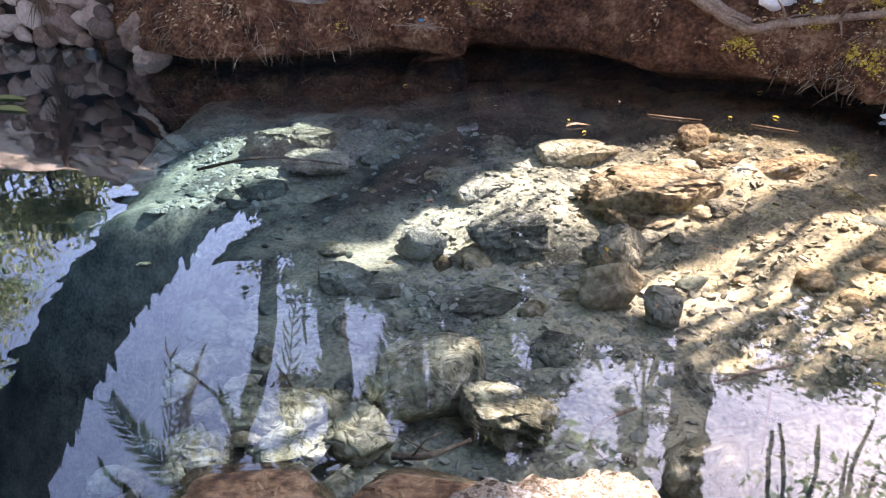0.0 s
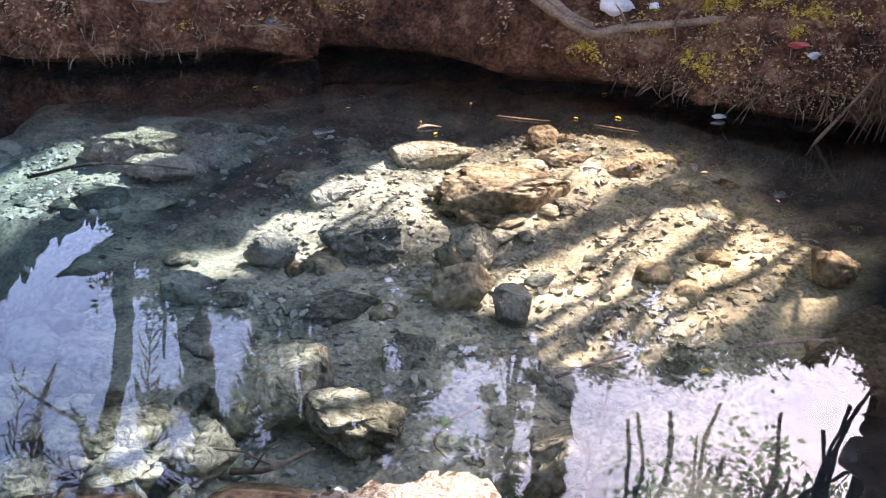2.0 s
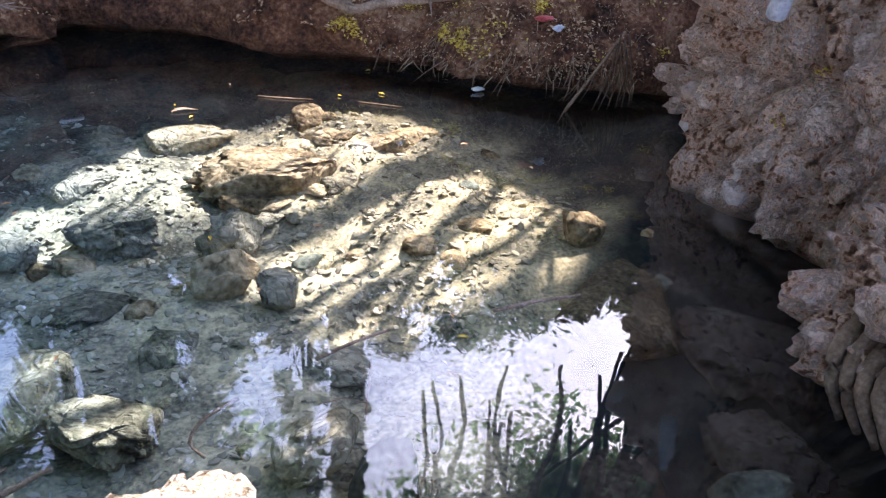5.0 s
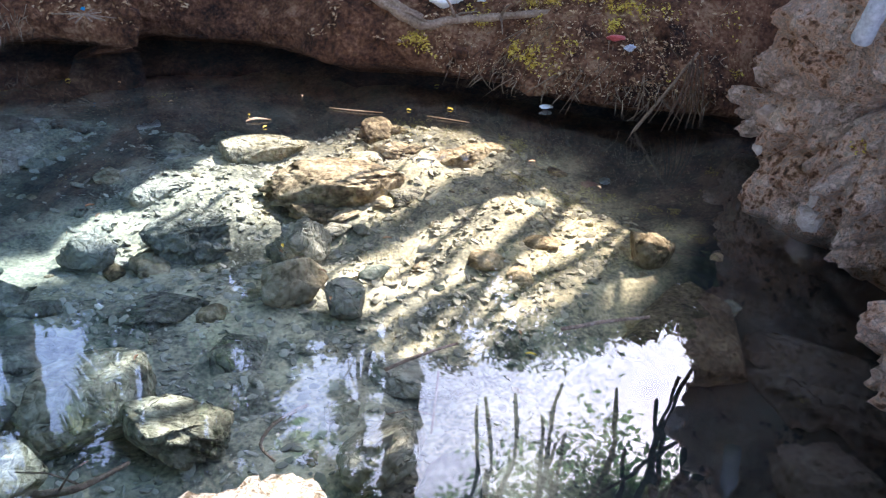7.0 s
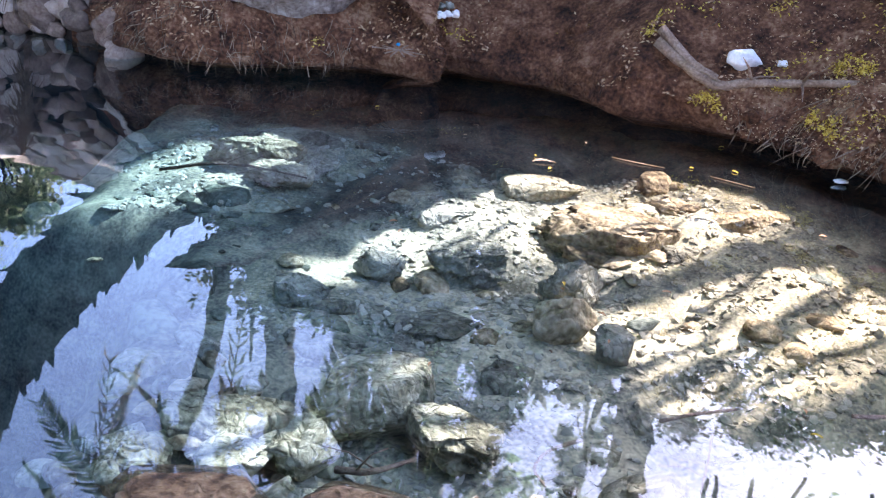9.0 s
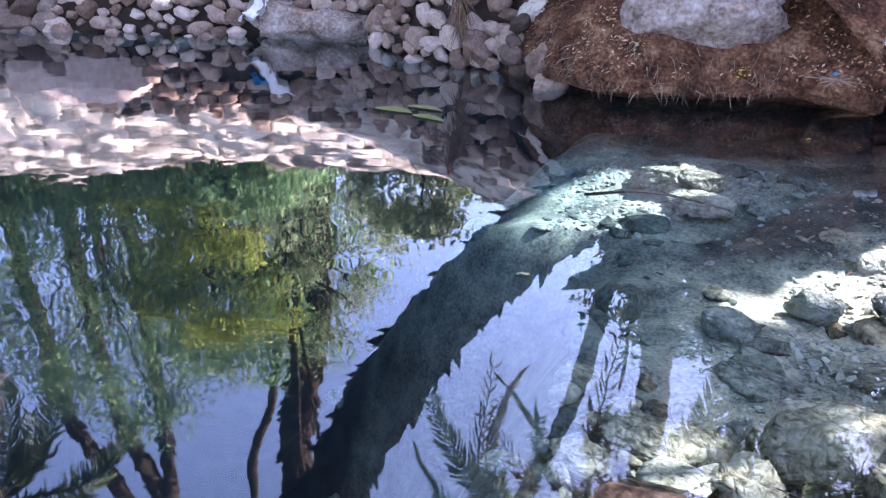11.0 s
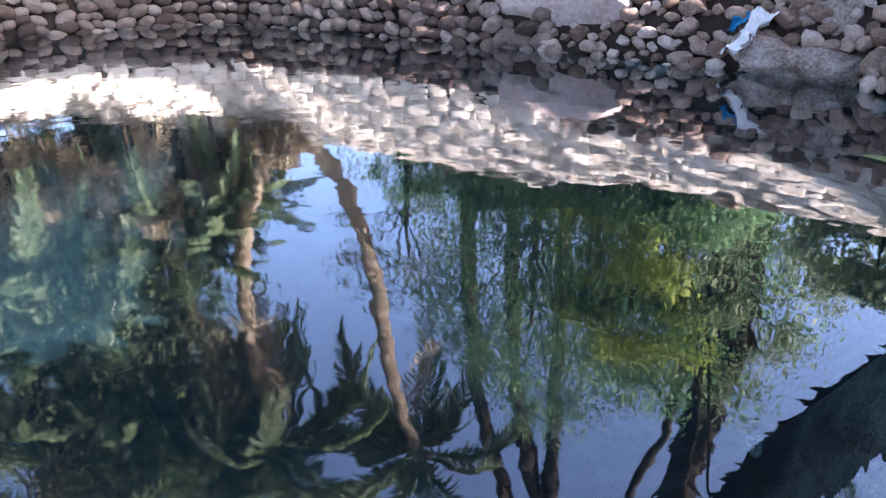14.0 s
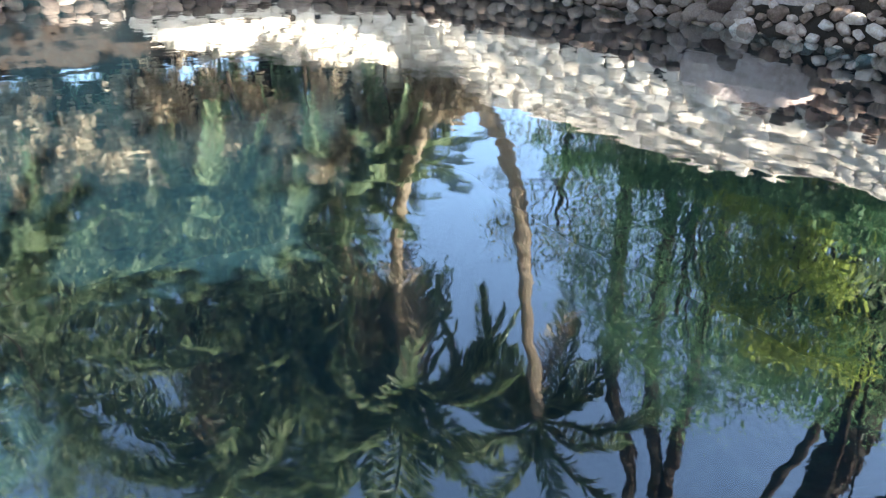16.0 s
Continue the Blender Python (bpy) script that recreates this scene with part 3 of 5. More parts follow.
    water_rim.append((p.x, p.y, 0.0))
bm = bmesh.new()
ring = [bm.verts.new(p) for p in water_rim]
bm.faces.new(ring)
bmesh.ops.triangulate(bm, faces=bm.faces[:])
me = bpy.data.meshes.new("water")
bm.to_mesh(me)
bm.free()
me.materials.append(WATER)
tagged(new("water", me), "clear still spring water mirroring palms and sky", "water", kind="structure")


def bed_height(x, y):
    z = -0.36
    z += 0.17 * smooth_step(0.6, 1.7, x) * smooth_step(2.0, 2.8, y)
    z += 0.06 * smooth_step(3.0, 4.4, y) * smooth_step(-0.5, 0.5, x)
    z -= 2.6 * smooth_step(-1.7, -4.2, x)
    z -= 1.3 * smooth_step(-1.0, -1.9, x) * smooth_step(3.9, 3.2, y)
    z += 0.3 * smooth_step(-8.0, -11.5, x)
    z -= 0.25 * smooth_step(2.2, 1.2, y) * smooth_step(0.9, 1.8, x)
    p = Vector((x, y, 0))
    z += 0.2 * smooth_step(-1.4, -2.6, x) * noise.noise(p * 0.9)
    return z + 0.07 * noise.noise(p * 1.3) + 0.045 * noise.noise(p * 3.7) + 0.022 * abs(noise.noise(p * 8.0)) + 0.014 * noise.noise(p * 15.0)


xs = list(np.arange(-19, -2.6, 0.4)) + list(np.arange(-2.6, 3.6, 0.055)) + list(np.arange(3.6, 5.2, 0.3))
ys = list(np.arange(-7.2, 0.6, 0.4)) + list(np.arange(0.6, 6.3, 0.055)) + list(np.arange(6.3, 8.0, 0.3))
verts = [(x, y, bed_height(x, y)) for y in ys for x in xs]
nx = len(xs)
faces = [[r * nx + c, r * nx + c + 1, (r + 1) * nx + c + 1, (r + 1) * nx + c] for r in range(len(ys) - 1) for c in range(nx - 1)]
tagged(new("pool_bed", mesh_from("pool_bed", verts, faces, BED, smooth=True)), "pale gravel bed under clear water", "pool bed", kind="structure")

# ---- stones in the pool ----
rng = random.Random(11)
SHADE_STONE = material("shade_darkened_stone", [(0.34, (0.016, 0.012, 0.010)), (0.5, (0.05, 0.040, 0.032)), (0.66, (0.11, 0.09, 0.074))], 5.0, 40.0, 0.85, 0.9, 16.0, vary=0.1)
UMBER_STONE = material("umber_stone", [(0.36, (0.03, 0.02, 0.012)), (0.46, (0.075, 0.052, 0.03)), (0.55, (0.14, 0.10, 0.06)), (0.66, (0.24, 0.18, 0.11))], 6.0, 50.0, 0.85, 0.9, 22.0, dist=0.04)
KEY_STONES = [  # x, y, z, half sizes, turn, material, blocky, label
    (0.98, 3.88, -0.19, (0.40, 0.27, 0.15), 12, BROWN_STONE, 0.8, "large flat cracked tawny slab under the water"),
    (1.30, 4.42, -0.16, (0.15, 0.13, 0.12), 40, BROWN_STONE, 0.6, "brown stone standing just under the water"),
    (0.60, 4.48, -0.24, (0.27, 0.19, 0.12), 5, CREAM_STONE, 0.4, "pale flat boulder in the sunlit shallows"),
    (1.58, 4.35, -0.22, (0.22, 0.15, 0.10), -15, BROWN_STONE, 0.7, "tawny flat rock in the sunlit shallows"),
    (1.38, 4.16, -0.16, (0.20, 0.12, 0.09), -25, BROWN_STONE, 0.7, "tawny flat rock in the sunlit shallows"),
    (-0.12, 2.28, -0.20, (0.27, 0.19, 0.17), 20, CREAM_STONE, 0.9, "big craggy tawny boulder under the water"),
    (0.13, 2.10, -0.20, (0.20, 0.13, 0.10), -10, CREAM_STONE, 0.6, "pale boulder leaning on a larger one"),
    (0.59, 2.95, -0.23, (0.17, 0.12, 0.12), 30, BROWN_STONE, 0.5, "brown boulder on the pool bed"),
    (0.78, 2.80, -0.23, (0.10, 0.12, 0.10), -20, STONE, 0.9, "squarish grey stone beside a brown boulder"),
    (-0.53, 3.08, -0.28, (0.15, 0.10, 0.09), 0, STONE, 0.4, "rounded pale stone on the pool bed"),
    (0.69, 3.28, -0.24, (0.14, 0.11, 0.11), 0, STONE, 0.1, "smooth round pale boulder on the gravel"),
    (0.20, 3.50, -0.26, (0.22, 0.15, 0.13), 10, STONE, 0.4, "mottled boulder at the edge of the sunlight"),
    (-0.22, 3.42, -0.30, (0.12, 0.10, 0.09), 10, STONE, 0.4, "rounded grey stone on the bed"),
    (-1.15, 4.66, -0.22, (0.19, 0.13, 0.12), 0, CREAM_STONE, 0.2, "rounded pale stone on a small heap"),
    (-1.01, 4.88, -0.24, (0.15, 0.12, 0.10), 60, CREAM_STONE, 0.2, "rounded pale stone on a small heap"),
    (-0.92, 4.63, -0.20, (0.15, 0.11, 0.10), 15, CREAM_STONE, 0.2, "rounded pale stone on a small heap"),
    (-0.86, 4.40, -0.24, (0.23, 0.12, 0.07), -6, CREAM_STONE, 0.3, "flat pale stone below a small heap"),
    (-1.10, 4.08, -0.30, (0.16, 0.11, 0.09), 5, ALGAE_STONE, 0.3, "grey algae covered stone beside a branch"),
    (-0.62, 2.18, -0.28, (0.30, 0.11, 0.07), 8, CREAM_STONE, 0.6, "long pale slab on the pool bed"),
    (-0.84, 1.96, -0.27, (0.14, 0.10, 0.06), -12, CREAM_STONE, 0.5, "pale stone near the shore"),
    (-0.54, 1.96, -0.26, (0.15, 0.11, 0.065), 20, CREAM_STONE, 0.5, "pale stone near the shore"),
    (-0.33, 2.04, -0.26, (0.12, 0.13, 0.09), 35, CREAM_STONE, 0.5, "pale stone near the shore"),
    (-0.64, 1.74, -0.25, (0.17, 0.10, 0.06), 0, CREAM_STONE, 0.5, "pale stone near the shore"),
    (0.72, 1.85, -0.20, (0.16, 0.12, 0.13), 15, CREAM_STONE, 0.7, "pale block close to the shore"),
    (0.88, 1.72, -0.28, (0.15, 0.13, 0.12), 50, ALGAE_STONE, 0.6, "algae covered block close to the shore"),
    (2.12, 2.76, -0.10, (0.12, 0.09, 0.10), 10, BROWN_STONE, 0.9, "tawny block at the edge of the shade"),
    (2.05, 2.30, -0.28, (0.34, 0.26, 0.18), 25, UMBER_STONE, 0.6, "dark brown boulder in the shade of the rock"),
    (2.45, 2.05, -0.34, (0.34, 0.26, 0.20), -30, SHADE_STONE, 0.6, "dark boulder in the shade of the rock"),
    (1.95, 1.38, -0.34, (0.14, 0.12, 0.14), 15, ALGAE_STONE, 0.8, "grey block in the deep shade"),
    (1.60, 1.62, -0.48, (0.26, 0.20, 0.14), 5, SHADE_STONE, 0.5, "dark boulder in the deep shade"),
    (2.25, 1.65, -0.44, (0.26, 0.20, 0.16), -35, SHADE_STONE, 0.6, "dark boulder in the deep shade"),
    (0.35, 2.62, -0.34, (0.18, 0.13, 0.10), 70, STONE, 0.5, "grey silted stone on the bed"),
    (0.05, 2.98, -0.34, (0.26, 0.14, 0.07), 4, STONE, 0.6, "flat grey silted slab"),
    (1.66, 4.03, -0.13, (0.32, 0.14, 0.09), 8, BROWN_STONE, 0.8, "tawny layered rock in the sunlit shallows"),
    (1.72, 4.22, -0.19, (0.18, 0.10, 0.08), -35, BROWN_STONE, 0.9, "tawny layered rock in the sunlit shallows"),
    (1.28, 3.72, -0.22, (0.16, 0.10, 0.07), 15, STONE, 0.8, "pale flat rock in the sunlit shallows"),
    (0.78, 3.66, -0.25, (0.14, 0.10, 0.07), -20, BROWN_STONE, 0.8, "tawny broken rock below the slab"),
    (1.85, 3.55, -0.20, (0.18, 0.09, 0.05), 10, STONE, 0.7, "pale flat rock in the sunlit shallows"),
    (1.55, 3.20, -0.22, (0.16, 0.08, 0.05), -10, STONE, 0.7, "pale flat rock in the sunlit shallows"),
    (0.10, 4.05, -0.27, (0.20, 0.12, 0.07), 25, STONE, 0.6, "pale flat rock in the sunlit shallows"),
    (-0.35, 2.75, -0.33, (0.24, 0.12, 0.06), 8, STONE, 0.7, "flat grey silted slab"),
    (0.95, 2.35, -0.32, (0.22, 0.13, 0.08), -8, STONE, 0.6, "flat pale slab on the bed"),
]
for k, (x, y, z, size, turn, mat, blocky, label) in enumerate(KEY_STONES):
    me = rock_mesh("boulder", size, 100 + k, mat, 5 if max(size) > 0.17 else 4, 0.42, 0.30, blocky * 1.8 + 0.3, 0.5 if size[2] < 0.7 * size[0] else 0)
    tagged(new("boulder", me), label, "stone").matrix_basis = pose(x, y, z - 0.03, rng.uniform(-8, 8), rng.uniform(-8, 8), turn)

PEBBLES = {"pale": [rock_mesh("stone", (1, rng.uniform(0.6, 0.95), rng.uniform(0.35, 0.6)), 300 + k, (STONE, CREAM_STONE, BROWN_STONE)[k % 3], 3, 0.4, 0.25, 1.3) for k in range(8)],
           "dark": [rock_mesh("stone", (1, rng.uniform(0.6, 0.95), rng.uniform(0.35, 0.6)), 330 + k, ALGAE_STONE, 3, 0.4, 0.25, 1.3) for k in range(5)]}
for k in range(240):
    x, y = rng.uniform(-1.7, 2.5), rng.uniform(1.55, 5.2)
    if (x > 1.2 and y < 2.2) or (x < -1.0 and y < 3.6) or y + 0.45 * x > 5.2 or x + 0.35 * y > 3.5:
        continue
    s = 0.025 + 0.12 * rng.random() ** 2.6
    dark = rng.random() < (0.35 if x < -0.4 else 0.08)
    ob = new("stone", rng.choice(PEBBLES["dark" if dark else "pale"]))
    ob.matrix_basis = pose(x, y, bed_height(x, y) + s * 0.08, rng.uniform(-12, 12), rng.uniform(-12, 12), rng.uniform(0, 360)) @ Matrix.Diagonal((s, s, s * 0.62, 1))
    tagged(ob, "algae-darkened stone lying on the pool bed" if dark else "small pale stone lying on the pool bed", "stone", "stones on the pool bed")

for k in range(46):
    x, y = rng.uniform(-1.1, -0.28), rng.uniform(1.55, 2.4)
    s = rng.uniform(0.035, 0.10)
    ob = new("stone", rng.choice(PEBBLES["pale"]))
    ob.matrix_basis = pose(x, y, bed_height(x, y) + 0.03 + s * 0.2, rng.uniform(-20, 20), rng.uniform(-20, 20), rng.uniform(0, 360)) @ Matrix.Diagonal((s * 1.2, s, s * 0.8, 1))
    tagged(ob, "pale silted stone in the rubble near the shore", "stone", "stones on the pool bed")

v1, f1 = ICO[1]
gv, gf = [], []
for k in range(26000):
    x, y = rng.uniform(-2.2, 2.6), rng.uniform(1.5, 5.4)
    if x < (-1.7 if y > 3.9 else -0.35) + 0.6 * noise.noise(Vector((x, y, 3)) * 1.5) and y < 9:
        continue
    if x - 0.9 * y > -0.55 or y + 0.45 * x > 5.1 + 0.2 * noise.noise(Vector((x, y, 9)) * 3) or x + 0.35 * y > 3.42 + 0.15 * noise.noise(Vector((x, y, 5)) * 3):
        continue
    if 4.35 < y - 1.6 * x + 0.2 * noise.noise(Vector((x, y, 1)) * 2) < 5.5 and y > 3.7 and rng.random() < 0.85:
        continue
    s = 0.005 + 0.022 * rng.random() ** 4
    m = np.array(Euler((rng.gauss(0, 0.35), rng.gauss(0, 0.35), rng.uniform(0, 6))).to_matrix())
    q = (v1 * np.array([s * 1.2, s * rng.uniform(0.6, 1.1), s * rng.uniform(0.16, 0.4)])) @ m.T + [x, y, bed_height(x, y) + s * 0.08]
    o = len(gv)
    gv += q.tolist()
    gf += [[a + o, b + o, c + o] for a, b, c in f1]
GRAVEL = material("gravel", [(0.1, (0.16, 0.16, 0.135)), (0.45, (0.27, 0.265, 0.22)), (0.85, (0.44, 0.43, 0.36))], 6.0, 50.0, 0.9, 0.0, vary=0.28, island=True)
with_ochre(GRAVEL)
tagged(new("gravel", mesh_from("gravel", gv, gf, GRAVEL)), "loose pale gravel on the pool bed", "gravel", kind="stuff")

DARK_STONES = [rock_mesh("sunken_rock", (1, rng.uniform(0.6, 0.9), rng.uniform(0.4, 0.65)), 360 + k, ALGAE_STONE, 3, 0.3, 0.12, 0.7) for k in range(6)]
stone_rnd = random.Random(61)
for k in range(16):
    x, y = (stone_rnd.uniform(-1.2, -0.8), stone_rnd.uniform(2.6, 3.6)) if k < 4 else (stone_rnd.uniform(-3.4, -1.9), stone_rnd.uniform(2.6, 4.6))
    s = stone_rnd.uniform(0.07, 0.16) * (1.0 if k < 4 else 0.9)
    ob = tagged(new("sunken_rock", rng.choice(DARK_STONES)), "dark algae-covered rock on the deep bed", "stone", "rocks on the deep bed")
    ob.matrix_basis = pose(x, y, bed_height(x, y) + s * 0.1, rng.uniform(-15, 15), rng.uniform(-15, 15), rng.uniform(0, 360)) @ Matrix.Diagonal((s, s, s, 1))

# ---- rocks on the near shore ----
WET_ROCK = material("wet_brown_shore_rock", [(0.35, (0.035, 0.018, 0.009)), (0.44, (0.12, 0.066, 0.032)), (0.52, (0.25, 0.155, 0.08)), (0.64, (0.42, 0.31, 0.19))], 6.0, 32.0, 0.6, 0.9, 16.0, dist=0.05, mix=0.42)
with_cracks(WET_ROCK, 8.0, 0.06)
for k, (x, y, z, size, turn, mat, label) in enumerate([
    (0.27, 1.24, -0.01, (0.34, 0.30, 0.15), 8, SHORE_ROCK, "cream and rust shore rock, dry and sunlit"),
    (-0.10, 1.46, -0.08, (0.24, 0.24, 0.13), -5, WET_ROCK, "low brown wet rock at the shore"),
    (-0.48, 1.44, -0.09, (0.28, 0.22, 0.13), 10, WET_ROCK, "low brown wet rock at the shore"),
    (-0.85, 1.24, -0.11, (0.25, 0.2, 0.12), 35, WET_ROCK, "low brown wet rock at the shore"),
    (0.62, 1.38, -0.16, (0.16, 0.14, 0.13), 0, STONE, "pale stone at the shore"),
]):
    me = rock_mesh("shore_rock", size, 500 + k, mat, 5, 0.30, 0.20, 1.0, 0.8)
    tagged(new("shore_rock", me), label, "rock").matrix_basis = pose(x, y, z, 0, 0, turn)


# ---- the big overhanging rock ----
def crag(name, centre, size, seed, label, under=0.0, level=6, top_lean=0.0):
    """A boxy lump, bulged by clods at three sizes and cut by cracks between them; its foot is drawn in below under."""
    bm = bmesh.new()
    bmesh.ops.create_icosphere(bm, subdivisions=level, radius=1.0)
    off = Vector((seed * 7.3, seed * 3.1, seed * 5.7))
    mean = sum(size) / 3
    for vert in bm.verts:
        q = vert.co.copy()
        q = q / (abs(q.x) ** 3 + abs(q.y) ** 3 + abs(q.z) ** 3) ** (1 / 3)
        w = Vector((q.x * size[0], q.y * size[1], q.z * size[2])) + off
        w = w + Vector((noise.noise(w * 2.0), noise.noise(w * 2.0 + Vector((9, 0, 0))), noise.noise(w * 2.0 + Vector((0, 9, 0))))) * 0.12
        d1, _ = noise.voronoi(w * 1.9)
        d2, _ = noise.voronoi(w * 4.6)
        d3, _ = noise.voronoi(w * 12.0)
        e = 0.26 * (0.45 - d1[0]) + 0.17 * (0.45 - d2[0]) + 0.085 * (0.45 - d3[0]) + 0.20 * noise.noise(w * 0.8) + 0.05 * (0.4 - abs(noise.noise(w * 6.0))) + 0.06 * fbm(w * 9.0, 5)
        e -= 0.14 * max(0.0, 0.09 - abs(d1[1] - d1[0])) / 0.09 + 0.05 * max(0.0, 0.10 - abs(d2[1] - d2[0])) / 0.10
        q = q * (1 + e / mean)
        p = Vector((q.x * size[0], q.y * size[1], q.z * size[2]))
        p.x += top_lean * max(0.0, p.z)
        if under:
            p.x += 0.8 * size[0] * smooth_step(under, -size[2] * 0.95, p.z)
        vert.co = p
    me = bpy.data.meshes.new(name)
    bm.to_mesh(me)
    bm.free()
    me.materials.append(PINK_ROCK)
    me.shade_smooth()
    ob = tagged(new(name, me), label, "rock")
    ob.matrix_basis = pose(*centre)
    return ob


outcrop = crag("rock_outcrop", (3.70, 2.33, 0.87), (1.12, 0.98, 1.35), 1, "massive pinkish-grey conglomerate rock overhanging the water", under=-0.85, level=7, top_lean=0.22)
crag("rock_spur", (3.50, 3.42, 0.28), (0.42, 0.42, 0.36), 3, "low pinkish rock spur at the end of the outcrop", under=-0.15, level=6)
crag("rock_block", (2.72, 1.42, 0.14), (0.58, 0.50, 0.45), 2, "pinkish lumpy rock block at the foot of the outcrop", under=-0.12, level=6)

# stones set in the face of the outcrop
EMBEDDED = material("stone_set_in_rock", [(0.2, (0.22, 0.13, 0.09)), (0.45, (0.48, 0.34, 0.27)), (0.7, (0.64, 0.53, 0.48)), (0.9, (0.82, 0.76, 0.72))], 9.0, 50.0, 0.9, 0.9, 30.0, vary=0.22, dist=0.03)
STUDS = [rock_mesh("embedded_stone", (1, rng.uniform(0.7, 1.0), rng.uniform(0.55, 0.9)), 560 + k, EMBEDDED, 3, 0.35, 0.2, 0.7) for k in range(6)]
face = [(v.co.copy(), v.normal.copy()) for v in outcrop.data.vertices if (v.normal.x < -0.2 or v.normal.y < -0.4) and -0.9 < v.co.z < 1.2 and v.co.x < 0.3]
for k in range(40):
    p, nrm = face[rng.randrange(len(face))]
    s = 0.03 + 0.075 * rng.random() ** 2
    part("embedded_stone", rng.choice(STUDS), outcrop, Matrix.Translation(p - nrm * s * 0.35) @ pose(0, 0, 0, rng.uniform(0, 360), rng.uniform(0, 360), rng.uniform(0, 360)) @ Matrix.Diagonal((s, s, s, 1)))

# ---- cobble revetment and boulder heap ----
wall_thing = tagged(new("cobble_wall"), "sloping revetment of rounded river cobbles above the water", "stone wall", kind="structure")
COBBLES = [rock_mesh("cobble", (1, rng.uniform(0.7, 0.9), rng.uniform(0.62, 0.8)), 700 + k, COBBLE, 3, 0.26, 0.07, 0.45) for k in range(12)]
HEAP_STONE = material("heap_boulder", [(0.05, (0.05, 0.03, 0.022)), (0.3, (0.16, 0.10, 0.072)), (0.5, (0.29, 0.20, 0.155)), (0.7, (0.43, 0.325, 0.265)), (0.95, (0.62, 0.53, 0.47))], 7.0, 40.0, 0.85, 0.8, 22.0, vary=0.27, mix=0.45, dist=0.03)
BOULDERS = [rock_mesh("cobble", (1, rng.uniform(0.65, 0.9), rng.uniform(0.6, 0.85)), 730 + k, HEAP_STONE, 3, 0.4, 0.18, 1.3) for k in range(8)]
arc = [0.0]
for i in range(N_RIM - 1):
    arc.append(arc[-1] + (rim[i + 1] - rim[i]).length)


def slope_frame(i, k):
    p = bank_point(i, k, False)
    a = bank_point(i, k + 0.4, False) - bank_point(i, k - 0.4, False)
    t = rim[(i + 2) % N_RIM] - rim[(i - 2) % N_RIM]
    return p, t.normalized(), a.normalized(), a.normalized().cross(t.normalized()) * -1


far_verts, far_faces = [], []
pave_verts, pave_faces = [], []
cobbles_made = 0
v2, f2 = ICO[2]
SLABS = [(-5.6, -4.3, -1.0, 0.30), (-8.5, -7.0, 0.28, 0.6)]   # stretches of x that broken slabs cover, between two heights


def row_steps(pitch, offset):
    """Profile steps of the courses, a pitch apart along the slope."""
    prof = PROFILE["stones"]
    out, done, want = [], 0.0, offset
    for k in range(3, 12):
        (d0, z0), (d1, z1) = prof[k], prof[k + 1]
        ln = math.hypot(d1 - d0, z1 - z0)
        while want <= done + ln:
            out.append(k + (want - done) / ln)
            want += pitch
        done += ln
    return out


COURSES = [("wall", k) for k in row_steps(0.155, 0.03)] + [("stones", k) for k in row_steps(0.135, 0.02)]
for kind, k_row in COURSES:
    next_arc = rng.uniform(0, 0.3)
    for i in range(N_RIM):
        heap = rim_kind[i].get("stones", 0) > 0.5
        w = rim_kind[i].get("stones", 0) if kind == "stones" else rim_kind[i].get("wall", 0) + rim_kind[i].get("end", 0)
        if w < 0.5 or arc[i] < next_arc:
            continue
        paved = k_row > (9.2 if heap else 7.6)
        s = rng.choice((rng.uniform(0.055, 0.085), rng.uniform(0.09, 0.13))) if heap else rng.uniform(0.085, 0.14)
        if paved:
            s = rng.uniform(0.09, 0.18)
        next_arc = arc[i] + s * (1.75 if paved else 1.5 if heap else 1.62) * rng.uniform(0.85, 1.15)
        p, t, a, nrm = slope_frame(i, k_row + (rng.uniform(-0.3, 0.3) if heap else rng.uniform(-0.2, 0.2)))
        if nrm.z < 0:
            nrm = -nrm
        p = p + nrm * s * (0.5 if not paved else 0.04)
        if paved and p.x < -12.5 and p.y < 0.4 + 2.2 * noise.noise(p * 0.9):
            continue
        if any(x0 < p.x < x1 and z0 < p.z < z1 and rng.random() < 0.7 for x0, x1, z0, z1 in SLABS):
            continue
        near_wall = p.x > -10.5
        turn = pose(0, 0, 0, rng.uniform(-15, 15), rng.uniform(-15, 15), rng.uniform(-35, 35) if heap else rng.uniform(-32, 32)) if not paved else pose(0, 0, 0, rng.uniform(-12, 12), rng.uniform(-12, 12), rng.uniform(-30, 30))
        m = Matrix.Translation(p) @ Matrix((t, a, nrm)).transposed().to_4x4() @ turn @ Matrix.Diagonal((s * 1.25, s * 0.95, s, 1) if not paved else (s * 1.2, s * 0.8, s * 0.13, 1))
        if near_wall and cobbles_made < 300 and not paved:
            part("cobble", rng.choice(BOULDERS if heap else COBBLES), wall_thing, m)
            cobbles_made += 1
        else:
            q = v2 * [1, 0.8, 0.7]
            if paved:
                q = np.sign(v2) * np.abs(v2) ** 0.7
            q = q @ np.array(m.to_3x3()).T + np.array(m.translation)
            vs, fs = (pave_verts, pave_faces) if paved else (far_verts, far_faces)
            o = len(vs)
            vs += q.tolist()
            fs += [[x + o for x in f] for f in f2]
COBBLE_FAR = material("river_cobble_far", [(0.05, (0.025, 0.017, 0.013)), (0.35, (0.08, 0.054, 0.041)), (0.6, (0.15, 0.11, 0.087)), (0.9, (0.30, 0.24, 0.20))], 8.0, 60.0, 0.8, 0.5, 30.0, vary=0.34, mix=0.4, island=True)
